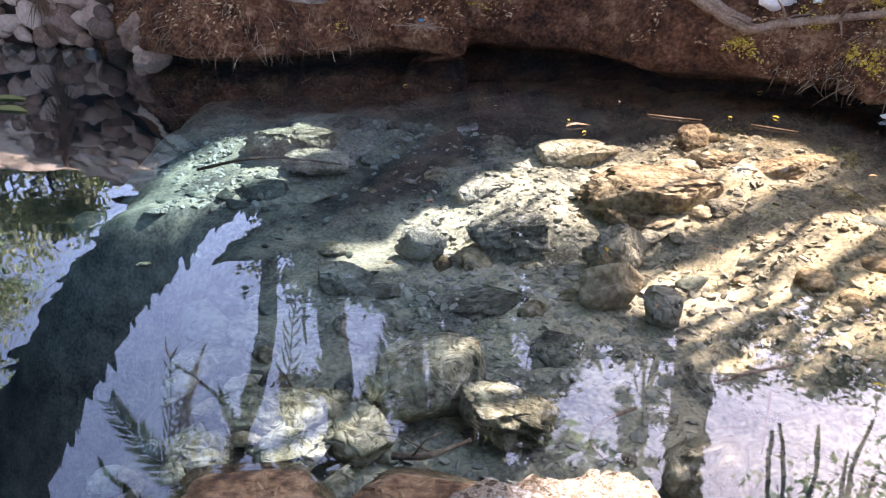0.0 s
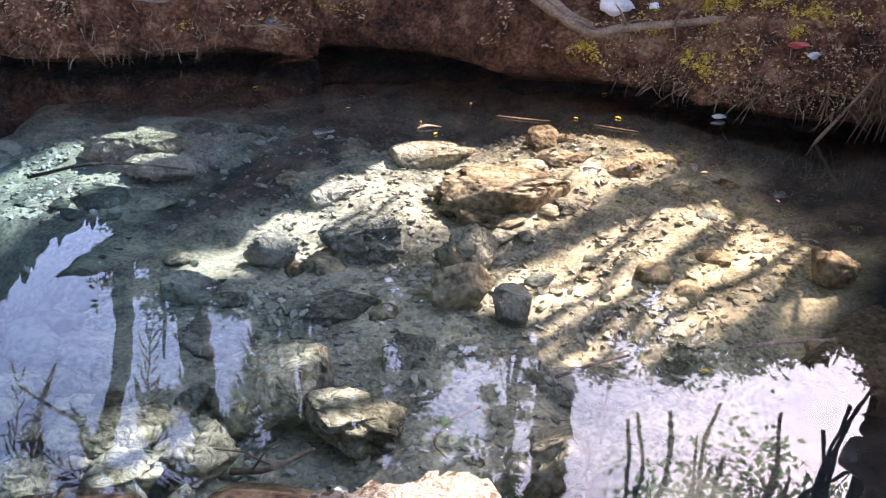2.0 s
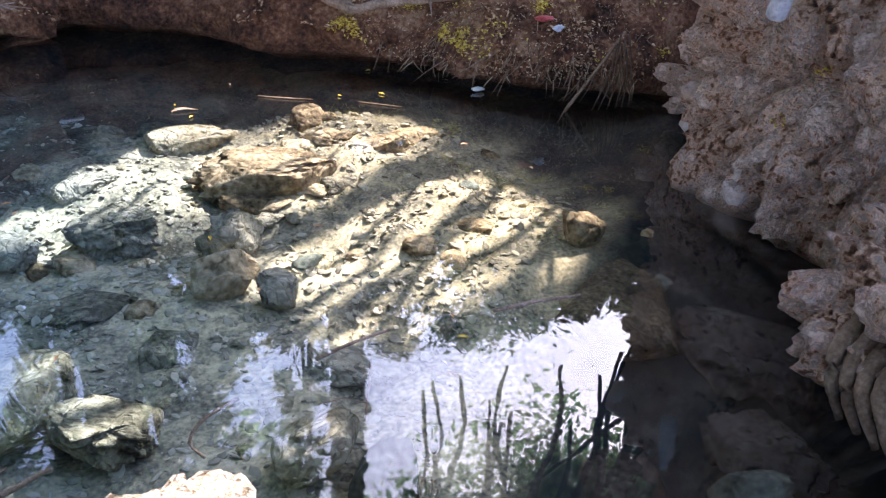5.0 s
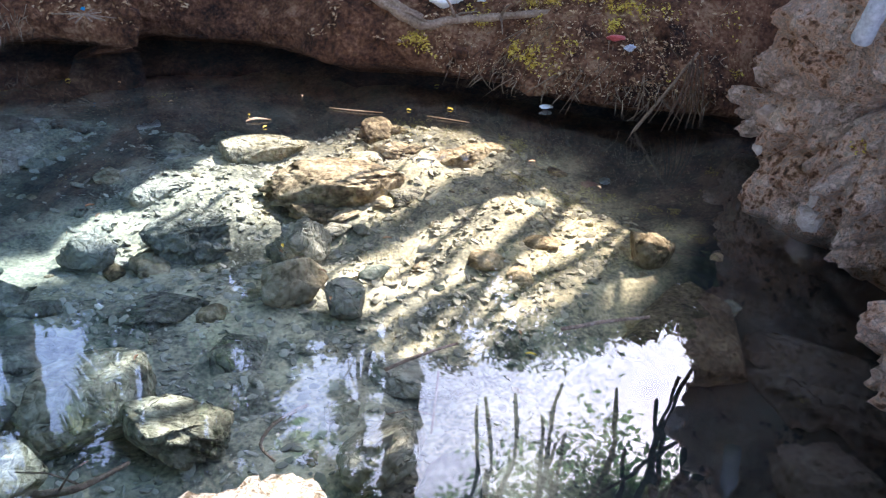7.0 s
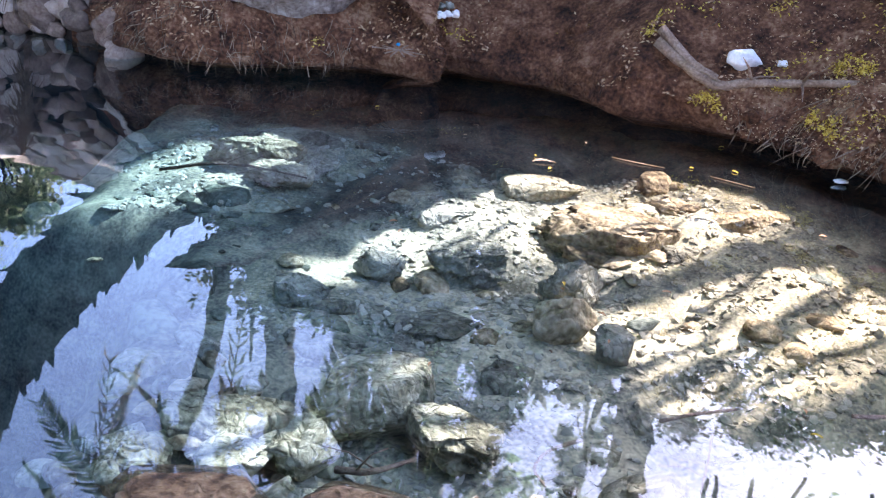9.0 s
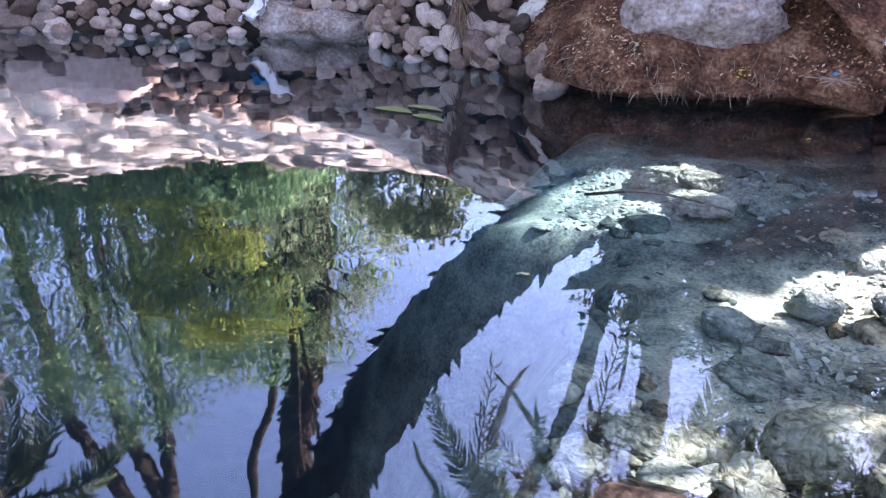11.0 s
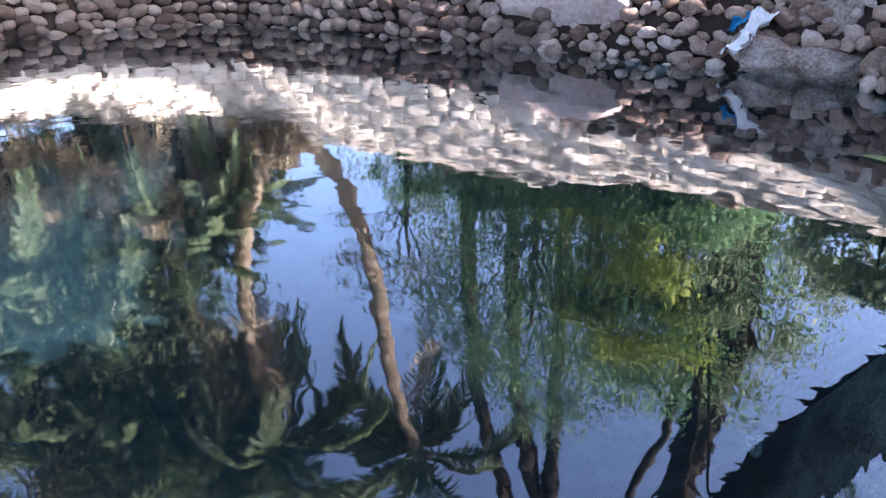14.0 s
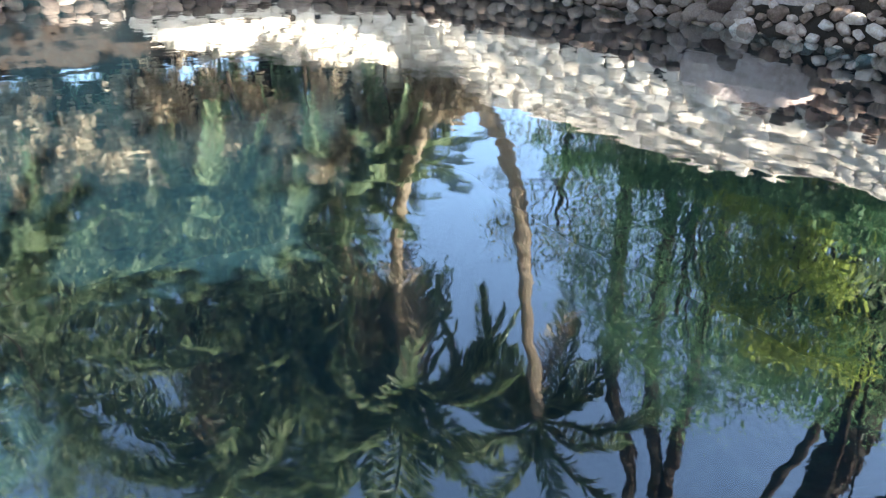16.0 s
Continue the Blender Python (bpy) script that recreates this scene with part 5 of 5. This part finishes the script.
for k, (x, y, r) in enumerate([(-0.2, 8.0, 2.6), (0.0, 9.2, 2.6)]):
    tree((x, y, 1.8), 9.2, r, "tall tree added behind the earth bank to shade the pool", LEAF, 240 + k, 80, 90, 0.2, 0.68 - 0.1 * k, 0.16, "shade trees")
tree((1.78, 6.0, 1.5), 3.3, 0.25, "slim leafy tree beside a palm trunk", LEAF, 260, 50, 120, 0.045, 0.05, 0.06, "trees by the rock", (0.0, -0.2))

# bushes on the far bank, several added only to shade bed and bank
for k, (p, h, s, n) in enumerate([((1.75, 5.95, 1.2), 0.85, 0.42, 26), ((2.7, 6.3, 1.6), 0.9, 0.55, 30), ((3.6, 5.9, 1.7), 0.9, 0.6, 30), ((3.5, 4.95, 1.35), 0.5, 0.4, 26), ((3.0, 5.4, 1.4), 0.6, 0.4, 26), ((1.2, 6.3, 1.5), 1.4, 0.45, 30), ((1.75, 6.85, 1.6), 1.4, 0.6, 34), ((4.35, 4.65, 1.2), 0.75, 0.4, 26), ((-0.45, 6.4, 1.2), 0.8, 0.5, 30), ((-0.85, 6.75, 1.5), 0.9, 0.5, 30), ((0.55, 6.2, 1.0), 0.7, 0.42, 28), ((0.6, 6.9, 1.6), 1.3, 0.6, 30), ((-1.3, 7.3, 1.7), 1.2, 0.6, 30)]):
    tree(p, h, s, "dry olive-green bush on top of the earth bank", BUSH_LEAF, 60 + k, n, 90, 0.075, 0.05, 0.04, "bushes on the bank")
for k, (p, h, s) in enumerate([((-1.98, 9.29, GZ), 4.0, 0.7), ((-0.78, 8.97, GZ), 5.2, 0.9), ((0.24, 9.20, GZ), 5.2, 0.85), ((0.95, 8.95, GZ), 6.3, 0.42), ((1.5, 8.90, GZ), 2.9, 0.7), ((2.38, 8.89, GZ), 2.5, 0.79), ((3.37, 8.34, GZ), 2.7, 0.86), ((4.51, 8.13, GZ), 2.6, 0.86), ((5.58, 7.69, GZ), 2.2, 0.77), ((6.60, 6.83, GZ), 2.2, 0.88)]):
    tree(p, h, s, "dense dark green bush behind the earth bank", LEAF if k % 3 else BUSH_LEAF, 160 + k, 46, 200, 0.06, 0.0, 0.07, "hedge behind the bank")

# ---- the earth bank's roots, litter and plants ----
ROOT = material("brown_root", [(0.25, (0.07, 0.04, 0.022)), (0.5, (0.19, 0.12, 0.075)), (0.75, (0.34, 0.25, 0.18))], 12.0, 80.0, 0.9, 0.8, 60.0)
DARK_ROOT = material("dark_brown_root", [(0.25, (0.03, 0.015, 0.008)), (0.5, (0.085, 0.046, 0.026)), (0.75, (0.16, 0.10, 0.06))], 12.0, 80.0, 0.9, 0.8, 60.0)
earth_ids = [i for i in range(N_RIM) if rim_kind[i].get("earth", 0) > 0.6]


def bank_spot(rnd, k0, k1):
    i = rnd.choice(earth_ids)
    k, f = rnd.uniform(k0, k1), rnd.random()
    return bank_point(i, k).lerp(bank_point(i + 1, k), f), normals[i]


def ground_leaves(name, count, k0, k1, size, mat, label, seed, keep=None):
    rnd = random.Random(seed)
    verts, faces = [], []
    while len(faces) < count:
        p, nrm = bank_spot(rnd, k0, k1)
        if keep and not keep(p):
            continue
        up = (Vector((0, 0, 1)) - nrm * 0.7).normalized()
        a = up.orthogonal().normalized()
        a = Matrix.Rotation(rnd.uniform(0, 6.28), 3, up) @ a
        a = (a + up * rnd.uniform(-0.2, 0.5)).normalized()
        b = up.cross(a).normalized()
        s = size * rnd.uniform(0.5, 1.4)
        p = p + up * 0.012
        o = len(verts)
        verts += [p - a * s, p + b * s * 0.45 + up * s * 0.2, p + a * s, p - b * s * 0.45 + up * s * 0.15]
        faces.append([o, o + 1, o + 2, o + 3])
    return tagged(new(name, mesh_from(name, verts, faces, mat)), label, "leaves", kind="stuff")


ground_leaves("fallen_leaves", 2600, 6.2, 11.5, 0.015, LITTER_LEAF, "dead brown leaves strewn over the earth bank", 5, lambda p: noise.noise(p * 2.3) + 0.5 * noise.noise(p * 6.0) > 0.12 - 0.25 * smooth_step(0.9, 1.8, p.x))
ground_leaves("yellow_creeper", 900, 6.2, 11.0, 0.011, MOSS_YELLOW, "yellow creeper patches on the earth bank", 6, lambda p: p.x > -0.9 and noise.noise(p * 4.0 + Vector((3, 1, 0))) > (0.4 if p.x < 1.6 else 0.3))


def blades(name, count, ids, k0, k1, length, mat, label, seed, hang=0.6):
    rnd = random.Random(seed)
    verts, faces = [], []
    for _ in range(count):
        i = rnd.choice(ids)
        k, f = rnd.uniform(k0, k1), rnd.random()
        p, nrm = bank_point(i, k).lerp(bank_point(i + 1, k), f), normals[i]
        d = (-nrm * rnd.uniform(0.1, 0.5) + Vector((rnd.gauss(0, 0.4), rnd.gauss(0, 0.25), -hang + rnd.gauss(0, 0.5)))).normalized()
        ln = length * rnd.uniform(0.4, 1.3)
        w = d.cross(nrm).normalized() * rnd.uniform(0.0008, 0.0024)
        m = p + d * ln * 0.5 - nrm * 0.02
        e = p + d * ln + Vector((0, 0, -0.15 * ln))
        e.z = max(e.z, 0.015)
        o = len(verts)
        verts += [p - w, p + w, m + w, m - w, e]
        faces += [[o, o + 1, o + 2, o + 3], [o + 3, o + 2, o + 4]]
    return tagged(new(name, mesh_from(name, verts, faces, mat)), label, "dry grass", kind="stuff")


blades("hanging_straw", 520, [i for i in earth_ids if -2.4 < rim[i].x < -0.6], 5.0, 8.6, 0.13, STRAW, "pale dry stems hanging from the bank's edge", 7)
blades("root_fringe", 420, [i for i in earth_ids if rim[i].x > 2.0], 5.2, 9.2, 0.09, STRAW, "dry roots and straw hanging over the water", 8)
blades("dry_grass", 220, earth_ids, 7.5, 11.5, 0.09, STRAW, "dry grass stems on the bank", 9, 0.1)


def branch(name, points, r0, r1, mat, label, category, n=16, twigs=0, seed=0):
    rnd = random.Random(seed)
    pts = spline(points, n)
    base = pts[0]
    pts = [p - base for p in pts]
    pieces = [tube(pts, [r0 + (r1 - r0) * k / (n - 1) for k in range(n)], 9, 0.2, seed)]
    side = []
    for _ in range(twigs):
        p = rnd.choice(pts[2:])
        d = Vector((rnd.gauss(0, 1), rnd.gauss(0, 1), rnd.gauss(0, 0.6))).normalized() * rnd.uniform(0.1, 0.3)
        side.append(tube([p, p + d * 0.5 + Vector((0, 0, 0.02)), p + d], [r1 * 0.6, r1 * 0.4, 0.002], 5))
    ob = tagged(new(name, mesh_from(name, *joined(pieces), mat, smooth=True)), label, category)
    ob.location = base
    for v, f in side:
        part("side_twig", mesh_from("side_twig", v, f, mat, smooth=True), ob)
    return ob


branch("fallen_log", [(1.30, 5.12, 0.55), (1.62, 4.92, 0.37), (1.82, 4.88, 0.40), (2.02, 4.82, 0.43), (2.28, 4.64, 0.50), (2.6, 4.5, 0.55)], 0.034, 0.018, WOOD, "pale weathered branch lying on the bank's edge", "branch", 40, 7, 3)
branch("fallen_branch", [(1.32, 5.16, 0.62), (1.5, 5.0, 0.47), (1.66, 4.93, 0.40)], 0.03, 0.02, WOOD, "short pale branch beside the fallen log", "branch", 10, 0, 4)
for k, (dx, dz) in enumerate([(0.0, 0.0), (0.05, 0.03), (-0.05, 0.05), (0.09, -0.02), (0.13, 0.05), (-0.09, 0.0)]):
    branch("hanging_root", [(3.02 + dx * 0.3, 4.02, 0.36 + dz), (2.97 + dx * 0.7, 3.93, 0.2), (2.90 + dx * 1.1, 3.88, 0.02)], 0.006, 0.003, DARK_ROOT, "thin brown root hanging down to the water", "root", 8, 0, 20 + k)
branch("hanging_root", [(3.05, 4.05, 0.42), (2.85, 3.98, 0.22), (2.66, 3.94, 0.0)], 0.008, 0.010, ROOT, "thick pale root reaching down to the water", "root", 10, 2, 30)
for k in range(4):
    d = 0.055 * k
    branch("rock_root", [(2.26 + 0.4 * d, 1.44 - d, 0.24), (2.12, 1.39 - d, 0.17), (2.09, 1.35 - 1.1 * d, 0.08), (2.12, 1.31 - 1.2 * d, -0.02)], 0.03, 0.012, ROOT, "thick brown root clasping the foot of the rock", "root", 12, 0, 70 + k)
branch("sunken_branch", [(-1.5, 4.2, -0.25), (-1.22, 4.15, -0.17), (-0.98, 4.17, -0.17), (-0.7, 4.26, -0.24)], 0.009, 0.005, BARK, "thin brown branch lying under the water", "branch", 12, 2, 40)
branch("twig", [(1.36, 2.07, 0.0), (1.54, 2.08, 0.006), (1.70, 2.09, 0.0)], 0.007, 0.005, WOOD, "straight pale twig floating on the water", "twig", 8, 0, 41)
branch("twig", [(0.74, 1.98, -0.02), (0.86, 2.01, 0.0), (0.99, 2.05, 0.0)], 0.006, 0.004, WOOD, "thin pale twig floating on the water", "twig", 8, 0, 42)
branch("twig", [(0.50, 1.91, -0.06), (0.40, 1.86, -0.07), (0.355, 1.80, -0.09), (0.385, 1.74, -0.10)], 0.006, 0.004, WOOD, "curved pale twig under the water", "twig", 10, 0, 43)
branch("twig", [(0.925, 2.02, -0.08), (0.88, 1.9, -0.1), (0.84, 1.80, -0.13)], 0.005, 0.003, WOOD, "thin pale twig under the water", "twig", 8, 1, 44)
branch("twig", [(-0.2, 1.76, -0.12), (-0.1, 1.74, -0.10), (0.02, 1.81, -0.1)], 0.012, 0.006, WOOD, "pale bent twig among the stones", "twig", 8, 2, 45)


def water_leaf(points, width, mat, label):
    """A long leaf or blade lying on the water, slightly curled."""
    pts = spline(points, 10)
    verts, faces = [], []
    for k, p in enumerate(pts):
        d = (pts[min(k + 1, 9)] - pts[max(k - 1, 0)]).normalized()
        w = Vector((-d.y, d.x, 0)) * width * math.sin(math.pi * (0.08 + 0.9 * k / 9))
        verts += [p - w + Vector((0, 0, 0.006)), p + Vector((0, 0, 0.001)), p + w + Vector((0, 0, 0.006))]
    for k in range(9):
        o = 3 * k
        faces += [[o, o + 1, o + 4, o + 3], [o + 1, o + 2, o + 5, o + 4]]
    base = Vector(points[0])
    ob = new("floating_leaf", mesh_from("floating_leaf", [v - base for v in verts], faces, mat, smooth=True))
    ob.location = base
    return tagged(ob, label, "leaf", "floating leaves")


PALE_LEAF = leaf_material("pale_yellow_green_leaf", [(0.2, (0.10, 0.12, 0.03)), (0.6, (0.20, 0.23, 0.07)), (0.9, (0.32, 0.35, 0.14))], 0.5, 0.3)
water_leaf([(-3.10, 4.56, 0.003), (-2.95, 4.58, 0.004), (-2.80, 4.54, 0.003)], 0.055, PALE_LEAF, "pale yellow-green leaf floating on the dark water")
water_leaf([(-2.78, 4.50, 0.003), (-2.66, 4.50, 0.004), (-2.52, 4.44, 0.003)], 0.045, PALE_LEAF, "pale yellow-green leaf floating on the dark water")
water_leaf([(-2.92, 4.70, 0.003), (-2.78, 4.71, 0.004), (-2.64, 4.67, 0.003)], 0.04, PALE_LEAF, "pale yellow-green leaf floating on the dark water")
water_leaf([(1.0, 4.41, 0.003), (1.14, 4.35, 0.004), (1.28, 4.31, 0.003)], 0.0045, STRAW, "narrow pale blade floating on the water")
water_leaf([(1.52, 4.24, 0.003), (1.62, 4.18, 0.004), (1.73, 4.12, 0.003)], 0.004, STRAW, "narrow pale blade floating on the water")
water_leaf([(0.53, 4.20, 0.003), (0.58, 4.22, 0.01), (0.66, 4.22, 0.003)], 0.016, STRAW, "curled dry leaf floating on the water")
for k in range(46):
    a, b = rng.uniform(-0.9, 2.3), rng.uniform(1.9, 5.0)
    d = rng.uniform(0, 6.28)
    ln = rng.uniform(0.008, 0.02)
    if noise.noise(Vector((a, b, 0)) * 1.2) < 0.05:
        continue
    water_leaf([(a, b, 0.003), (a + ln * math.cos(d), b + ln * math.sin(d), 0.006), (a + 2 * ln * math.cos(d), b + 2 * ln * math.sin(d), 0.003)], ln * 0.35, rng.choice((STRAW, MOSS_YELLOW, LITTER_LEAF)), "tiny dry leaf floating on the water")


def scrap(name, centre, size, mat, label, category, seed, turn=0):
    me = rock_mesh(name, size, seed, mat, 3, 0.55, 0.35, 0.6)
    tagged(new(name, me), label, category).matrix_basis = pose(*centre, 0, 0, turn)


scrap("plastic_bag", (1.80, 4.98, 0.53), (0.12, 0.07, 0.06), WHITE_PLASTIC, "crumpled white plastic bag on the bank", "plastic bag", 901, 10)
scrap("plastic_scrap", (2.05, 4.95, 0.52), (0.06, 0.03, 0.02), WHITE_PLASTIC, "white plastic scrap beside the log", "litter", 902, 30)
scrap("wrapper", (2.62, 4.25, 0.455), (0.055, 0.025, 0.018), RED_WRAP, "crumpled red and white wrapper on the bank", "litter", 903, -12)
scrap("wrapper", (2.68, 4.19, 0.41), (0.045, 0.03, 0.018), GREY_WRAP, "grey plastic wrapper on the bank", "litter", 904, 20)
scrap("paper_scrap", (2.29, 4.34, 0.02), (0.045, 0.02, 0.012), WHITE_PLASTIC, "wet white paper scrap at the water's edge", "litter", 905, 15)
scrap("wrapper", (-0.31, 5.46, 0.30), (0.014, 0.009, 0.01), BLUE_CLOTH, "blue wrapper caught among dry stalks", "litter", 906)
for k in range(5):
    a = rng.uniform(0, 3.14)
    c = Vector((-0.3, 5.40, 0.27))
    d = Vector((math.cos(a), 0.15 * math.sin(a), 0.35 * math.sin(a) - 0.15)) * rng.uniform(0.12, 0.22)
    branch("dry_stalk", [c - d, c + Vector((0, -0.01, 0.01)), c + d], 0.005, 0.003, WOOD, "thin pale dry stalk on the bank", "twig", 6, 0, 60 + k)
for k in range(5):
    scrap("pale_stone", (-0.05 + 0.05 * (k % 3), 5.60 + 0.03 * k, 0.50 + 0.04 * (k // 3)), (0.035, 0.03, 0.025), WHITE_PLASTIC if k < 3 else STONE, "small whitish stone on the bank", "stone", 910 + k)


def cloth(name, corners, mat, label, seed):
    """A draped rag between four corners, with folds and thickness."""
    rnd = random.Random(seed)
    a, b, c, d = (Vector(p) for p in corners)
    n = 14
    verts, faces = [], []
    for layer in (0.0, -0.006):
        for i in range(n):
            for j in range(n):
                u, v = i / (n - 1), j / (n - 1)
                p = a.lerp(b, u).lerp(d.lerp(c, u), v)
                f = 0.085 * noise.noise(p * 9 + Vector((seed, 0, 0))) + 0.04 * noise.noise(p * 21) + 0.02 * math.sin(9 * u + 4 * v + seed)
                p = p + Vector((0.09 * noise.noise(p * 7 + Vector((0, seed, 0))), 0, 0.05 * noise.noise(p * 8 + Vector((0, 0, seed)))))
                verts.append(p + Vector((0.2 * f, -f, f * 0.7)) + Vector((0, 0, layer)))
    for o in (0, n * n):
        for i in range(n - 1):
            for j in range(n - 1):
                q = [o + i * n + j, o + (i + 1) * n + j, o + (i + 1) * n + j + 1, o + i * n + j + 1]
                faces.append(q if o == 0 else q[::-1])
    for i in range(n - 1):
        for q0, q1 in ((i, i + 1), ((n - 1) * n + i, (n - 1) * n + i + 1), (i * n, (i + 1) * n), (i * n + n - 1, (i + 1) * n + n - 1)):
            faces.append([q0, q1, q1 + n * n, q0 + n * n])
    return tagged(new(name, mesh_from(name, verts, faces, mat, smooth=True)), label, "cloth")


cloth("rag", [(-5.70, 6.42, 0.18), (-5.46, 6.40, 0.18), (-5.20, 6.56, 0.56), (-5.46, 6.60, 0.58)], WHITE_PLASTIC, "dirty white rag draped over the boulders", 3)
cloth("rag", [(-5.72, 6.46, 0.36), (-5.60, 6.45, 0.36), (-5.50, 6.60, 0.56), (-5.64, 6.62, 0.58)], BLUE_CLOTH, "blue rag draped over the boulders", 5)

# a dead frond, folded into a bundle, hangs over the boulders
rnd = random.Random(31)
top, foot = Vector((-3.42, 6.42, 1.12)), Vector((-3.02, 5.98, 0.04))
pieces = [tube(spline([top, top.lerp(foot, 0.5) + Vector((0.03, -0.1, 0.06)), foot], 10), [0.022 - 0.0016 * k for k in range(10)], 7, 0.15, 3)]
for k in range(150):
    f = rnd.uniform(0.0, 0.75)
    p = top.lerp(foot, f) + Vector((0.03, -0.1, 0.06)) * math.sin(math.pi * f)
    q = p + (foot - top).normalized() * rnd.uniform(0.15, 0.4) + Vector((rnd.gauss(0, 0.07), rnd.gauss(0, 0.04) - 0.03, rnd.gauss(0, 0.03)))
    q.z = max(q.z, 0.01)
    pieces.append(tube([p, p.lerp(q, 0.5) + Vector((rnd.gauss(0, 0.012), -0.015, 0)), q], [0.006, 0.005, 0.001], 4))
tagged(new("fallen_palm_frond", mesh_from("fallen_palm_frond", *joined(pieces), ROOT)), "dry brown palm frond hanging down over the boulders", "palm frond")

PALE_LITTER = leaf_material("pale_dry_litter", [(0.15, (0.12, 0.055, 0.025)), (0.5, (0.30, 0.165, 0.08)), (0.85, (0.62, 0.43, 0.26))], 0.8, 0.15)
ground_leaves("dry_litter", 7000, 5.4, 12.0, 0.0065, PALE_LITTER, "pale dry litter thick on the shaggy end of the bank", 15, lambda p: p.x > 1.7)

# yellow tufts in the cracks of the outcrop
rnd = random.Random(77)
spots = [v.co + outcrop.location for v in outcrop.data.vertices if v.normal.x < -0.3 and v.normal.y < 0.2 and -0.6 < v.co.z < 1.0]
tufts = [spots[rnd.randrange(len(spots))] for _ in range(9)]
tagged(new("yellow_tufts", mesh_from("yellow_tufts", *leaves(tufts, 0.035, 40, 0.012, rnd), MOSS_YELLOW)), "dry yellow tufts in the cracks of the rock", "plant", kind="stuff")


def bottle(base, height, radius, lean, label):
    """A dented plastic bottle with a shoulder, neck and cap."""
    thing = tagged(new("plastic_bottle"), label, "bottle")
    thing.matrix_basis = pose(*base, *lean)
    prof = [(0.0, 0.85), (0.03, 1.0), (0.25, 1.0), (0.32, 0.9), (0.40, 1.0), (0.62, 1.0), (0.74, 0.8), (0.86, 0.38), (0.93, 0.36)]
    body = part("body", mesh_from("body", *tube([(0, 0, h * height) for h, _ in prof], [r * radius for _, r in prof], 20, 0.03, 5), GREY_WRAP, smooth=True), thing)
    part("cap", mesh_from("cap", *tube([(0, 0, 0.925 * height), (0, 0, height)], [radius * 0.42, radius * 0.42], 16), WHITE_PLASTIC), body, label="white screw cap")


bottle((2.46, 2.32, 0.90), 0.24, 0.036, (15, -20, 30), "crushed translucent plastic bottle lying on the rock")

# clods of earth and small stones that have come loose from the bank
CLODS = [rock_mesh("clod", (1, rng.uniform(0.7, 1.0), rng.uniform(0.5, 0.8)), 930 + k, EARTH, 3, 0.4, 0.25, 0.6) for k in range(6)]
rnd = random.Random(12)
for k in range(70):
    p, nrm = bank_spot(rnd, 5.2, 10.5)
    s = 0.02 + 0.06 * rnd.random() ** 2
    if p.x > 1.9:
        s *= 1.3
    ob = tagged(new("earth_clod", rnd.choice(CLODS)), "red-brown clod of dry earth on the bank", "clod", "clods on the bank")
    ob.matrix_basis = Matrix.Translation(p) @ pose(0, 0, 0, rnd.uniform(0, 360), rnd.uniform(0, 360), rnd.uniform(0, 360)) @ Matrix.Diagonal((s, s, s, 1))
# root tangle along the undercut edge at the shaggy end of the bank
verts, faces = [], []
pieces = []
for k in range(90):
    i = rnd.choice([i for i in earth_ids if rim[i].x > 1.75])
    p = bank_point(i, rnd.uniform(5.6, 8.6))
    q = p + Vector((rnd.gauss(0, 0.09), 0, -rnd.uniform(0.06, 0.22))) - normals[i] * rnd.uniform(0.0, 0.05)
    q.z = max(q.z, 0.03)
    r = rnd.uniform(0.002, 0.006)
    pieces.append(tube(spline([p, p.lerp(q, 0.5) - normals[i] * 0.025, q], 6), [r * (1 - 0.12 * j) for j in range(6)], 5, 0.2, k))
tagged(new("root_tangle", mesh_from("root_tangle", *joined(pieces), ROOT, smooth=True)), "tangle of thin brown roots over the undercut bank", "roots", kind="stuff")

# yellowish waterweed on the sunlit bed
verts, faces = [], []
while len(faces) < 2400:
    x, y = rnd.uniform(0.5, 2.2), rnd.uniform(2.5, 4.4)
    if noise.noise(Vector((x, y, 7)) * 2.6) < 0.16:
        continue
    p = Vector((x, y, bed_height(x, y) + 0.004))
    a = rnd.uniform(0, 6.28)
    d = Vector((math.cos(a), math.sin(a), rnd.uniform(0.1, 0.9))).normalized() * rnd.uniform(0.015, 0.045)
    w = Vector((-d.y, d.x, 0)).normalized() * 0.0014
    o = len(verts)
    verts += [p - w, p + w, p + d * 0.6 + w, p + d]
    faces.append([o, o + 1, o + 2, o + 3])
WEED = leaf_material("yellow_waterweed", [(0.2, (0.12, 0.09, 0.03)), (0.5, (0.26, 0.21, 0.09)), (0.8, (0.42, 0.36, 0.18))], 0.8, 0.2)
tagged(new("waterweed", mesh_from("waterweed", verts, faces, WEED)), "yellowish waterweed on the sunlit bed", "plant", kind="stuff")

# cushions of the yellow creeper at the shaggy end of the bank
rnd = random.Random(44)
spots = []
while len(spots) < 130:
    p, nrm = bank_spot(rnd, 6.4, 11.0)
    if p.x > 1.3 and noise.noise(p * 3.5 + Vector((3, 1, 0))) > 0.22:
        spots.append(p)
tagged(new("creeper_cushions", mesh_from("creeper_cushions", *leaves(spots, 0.04, 70, 0.014, rnd), MOSS_YELLOW)), "cushions of yellow creeper on the earth bank", "plant", kind="stuff")
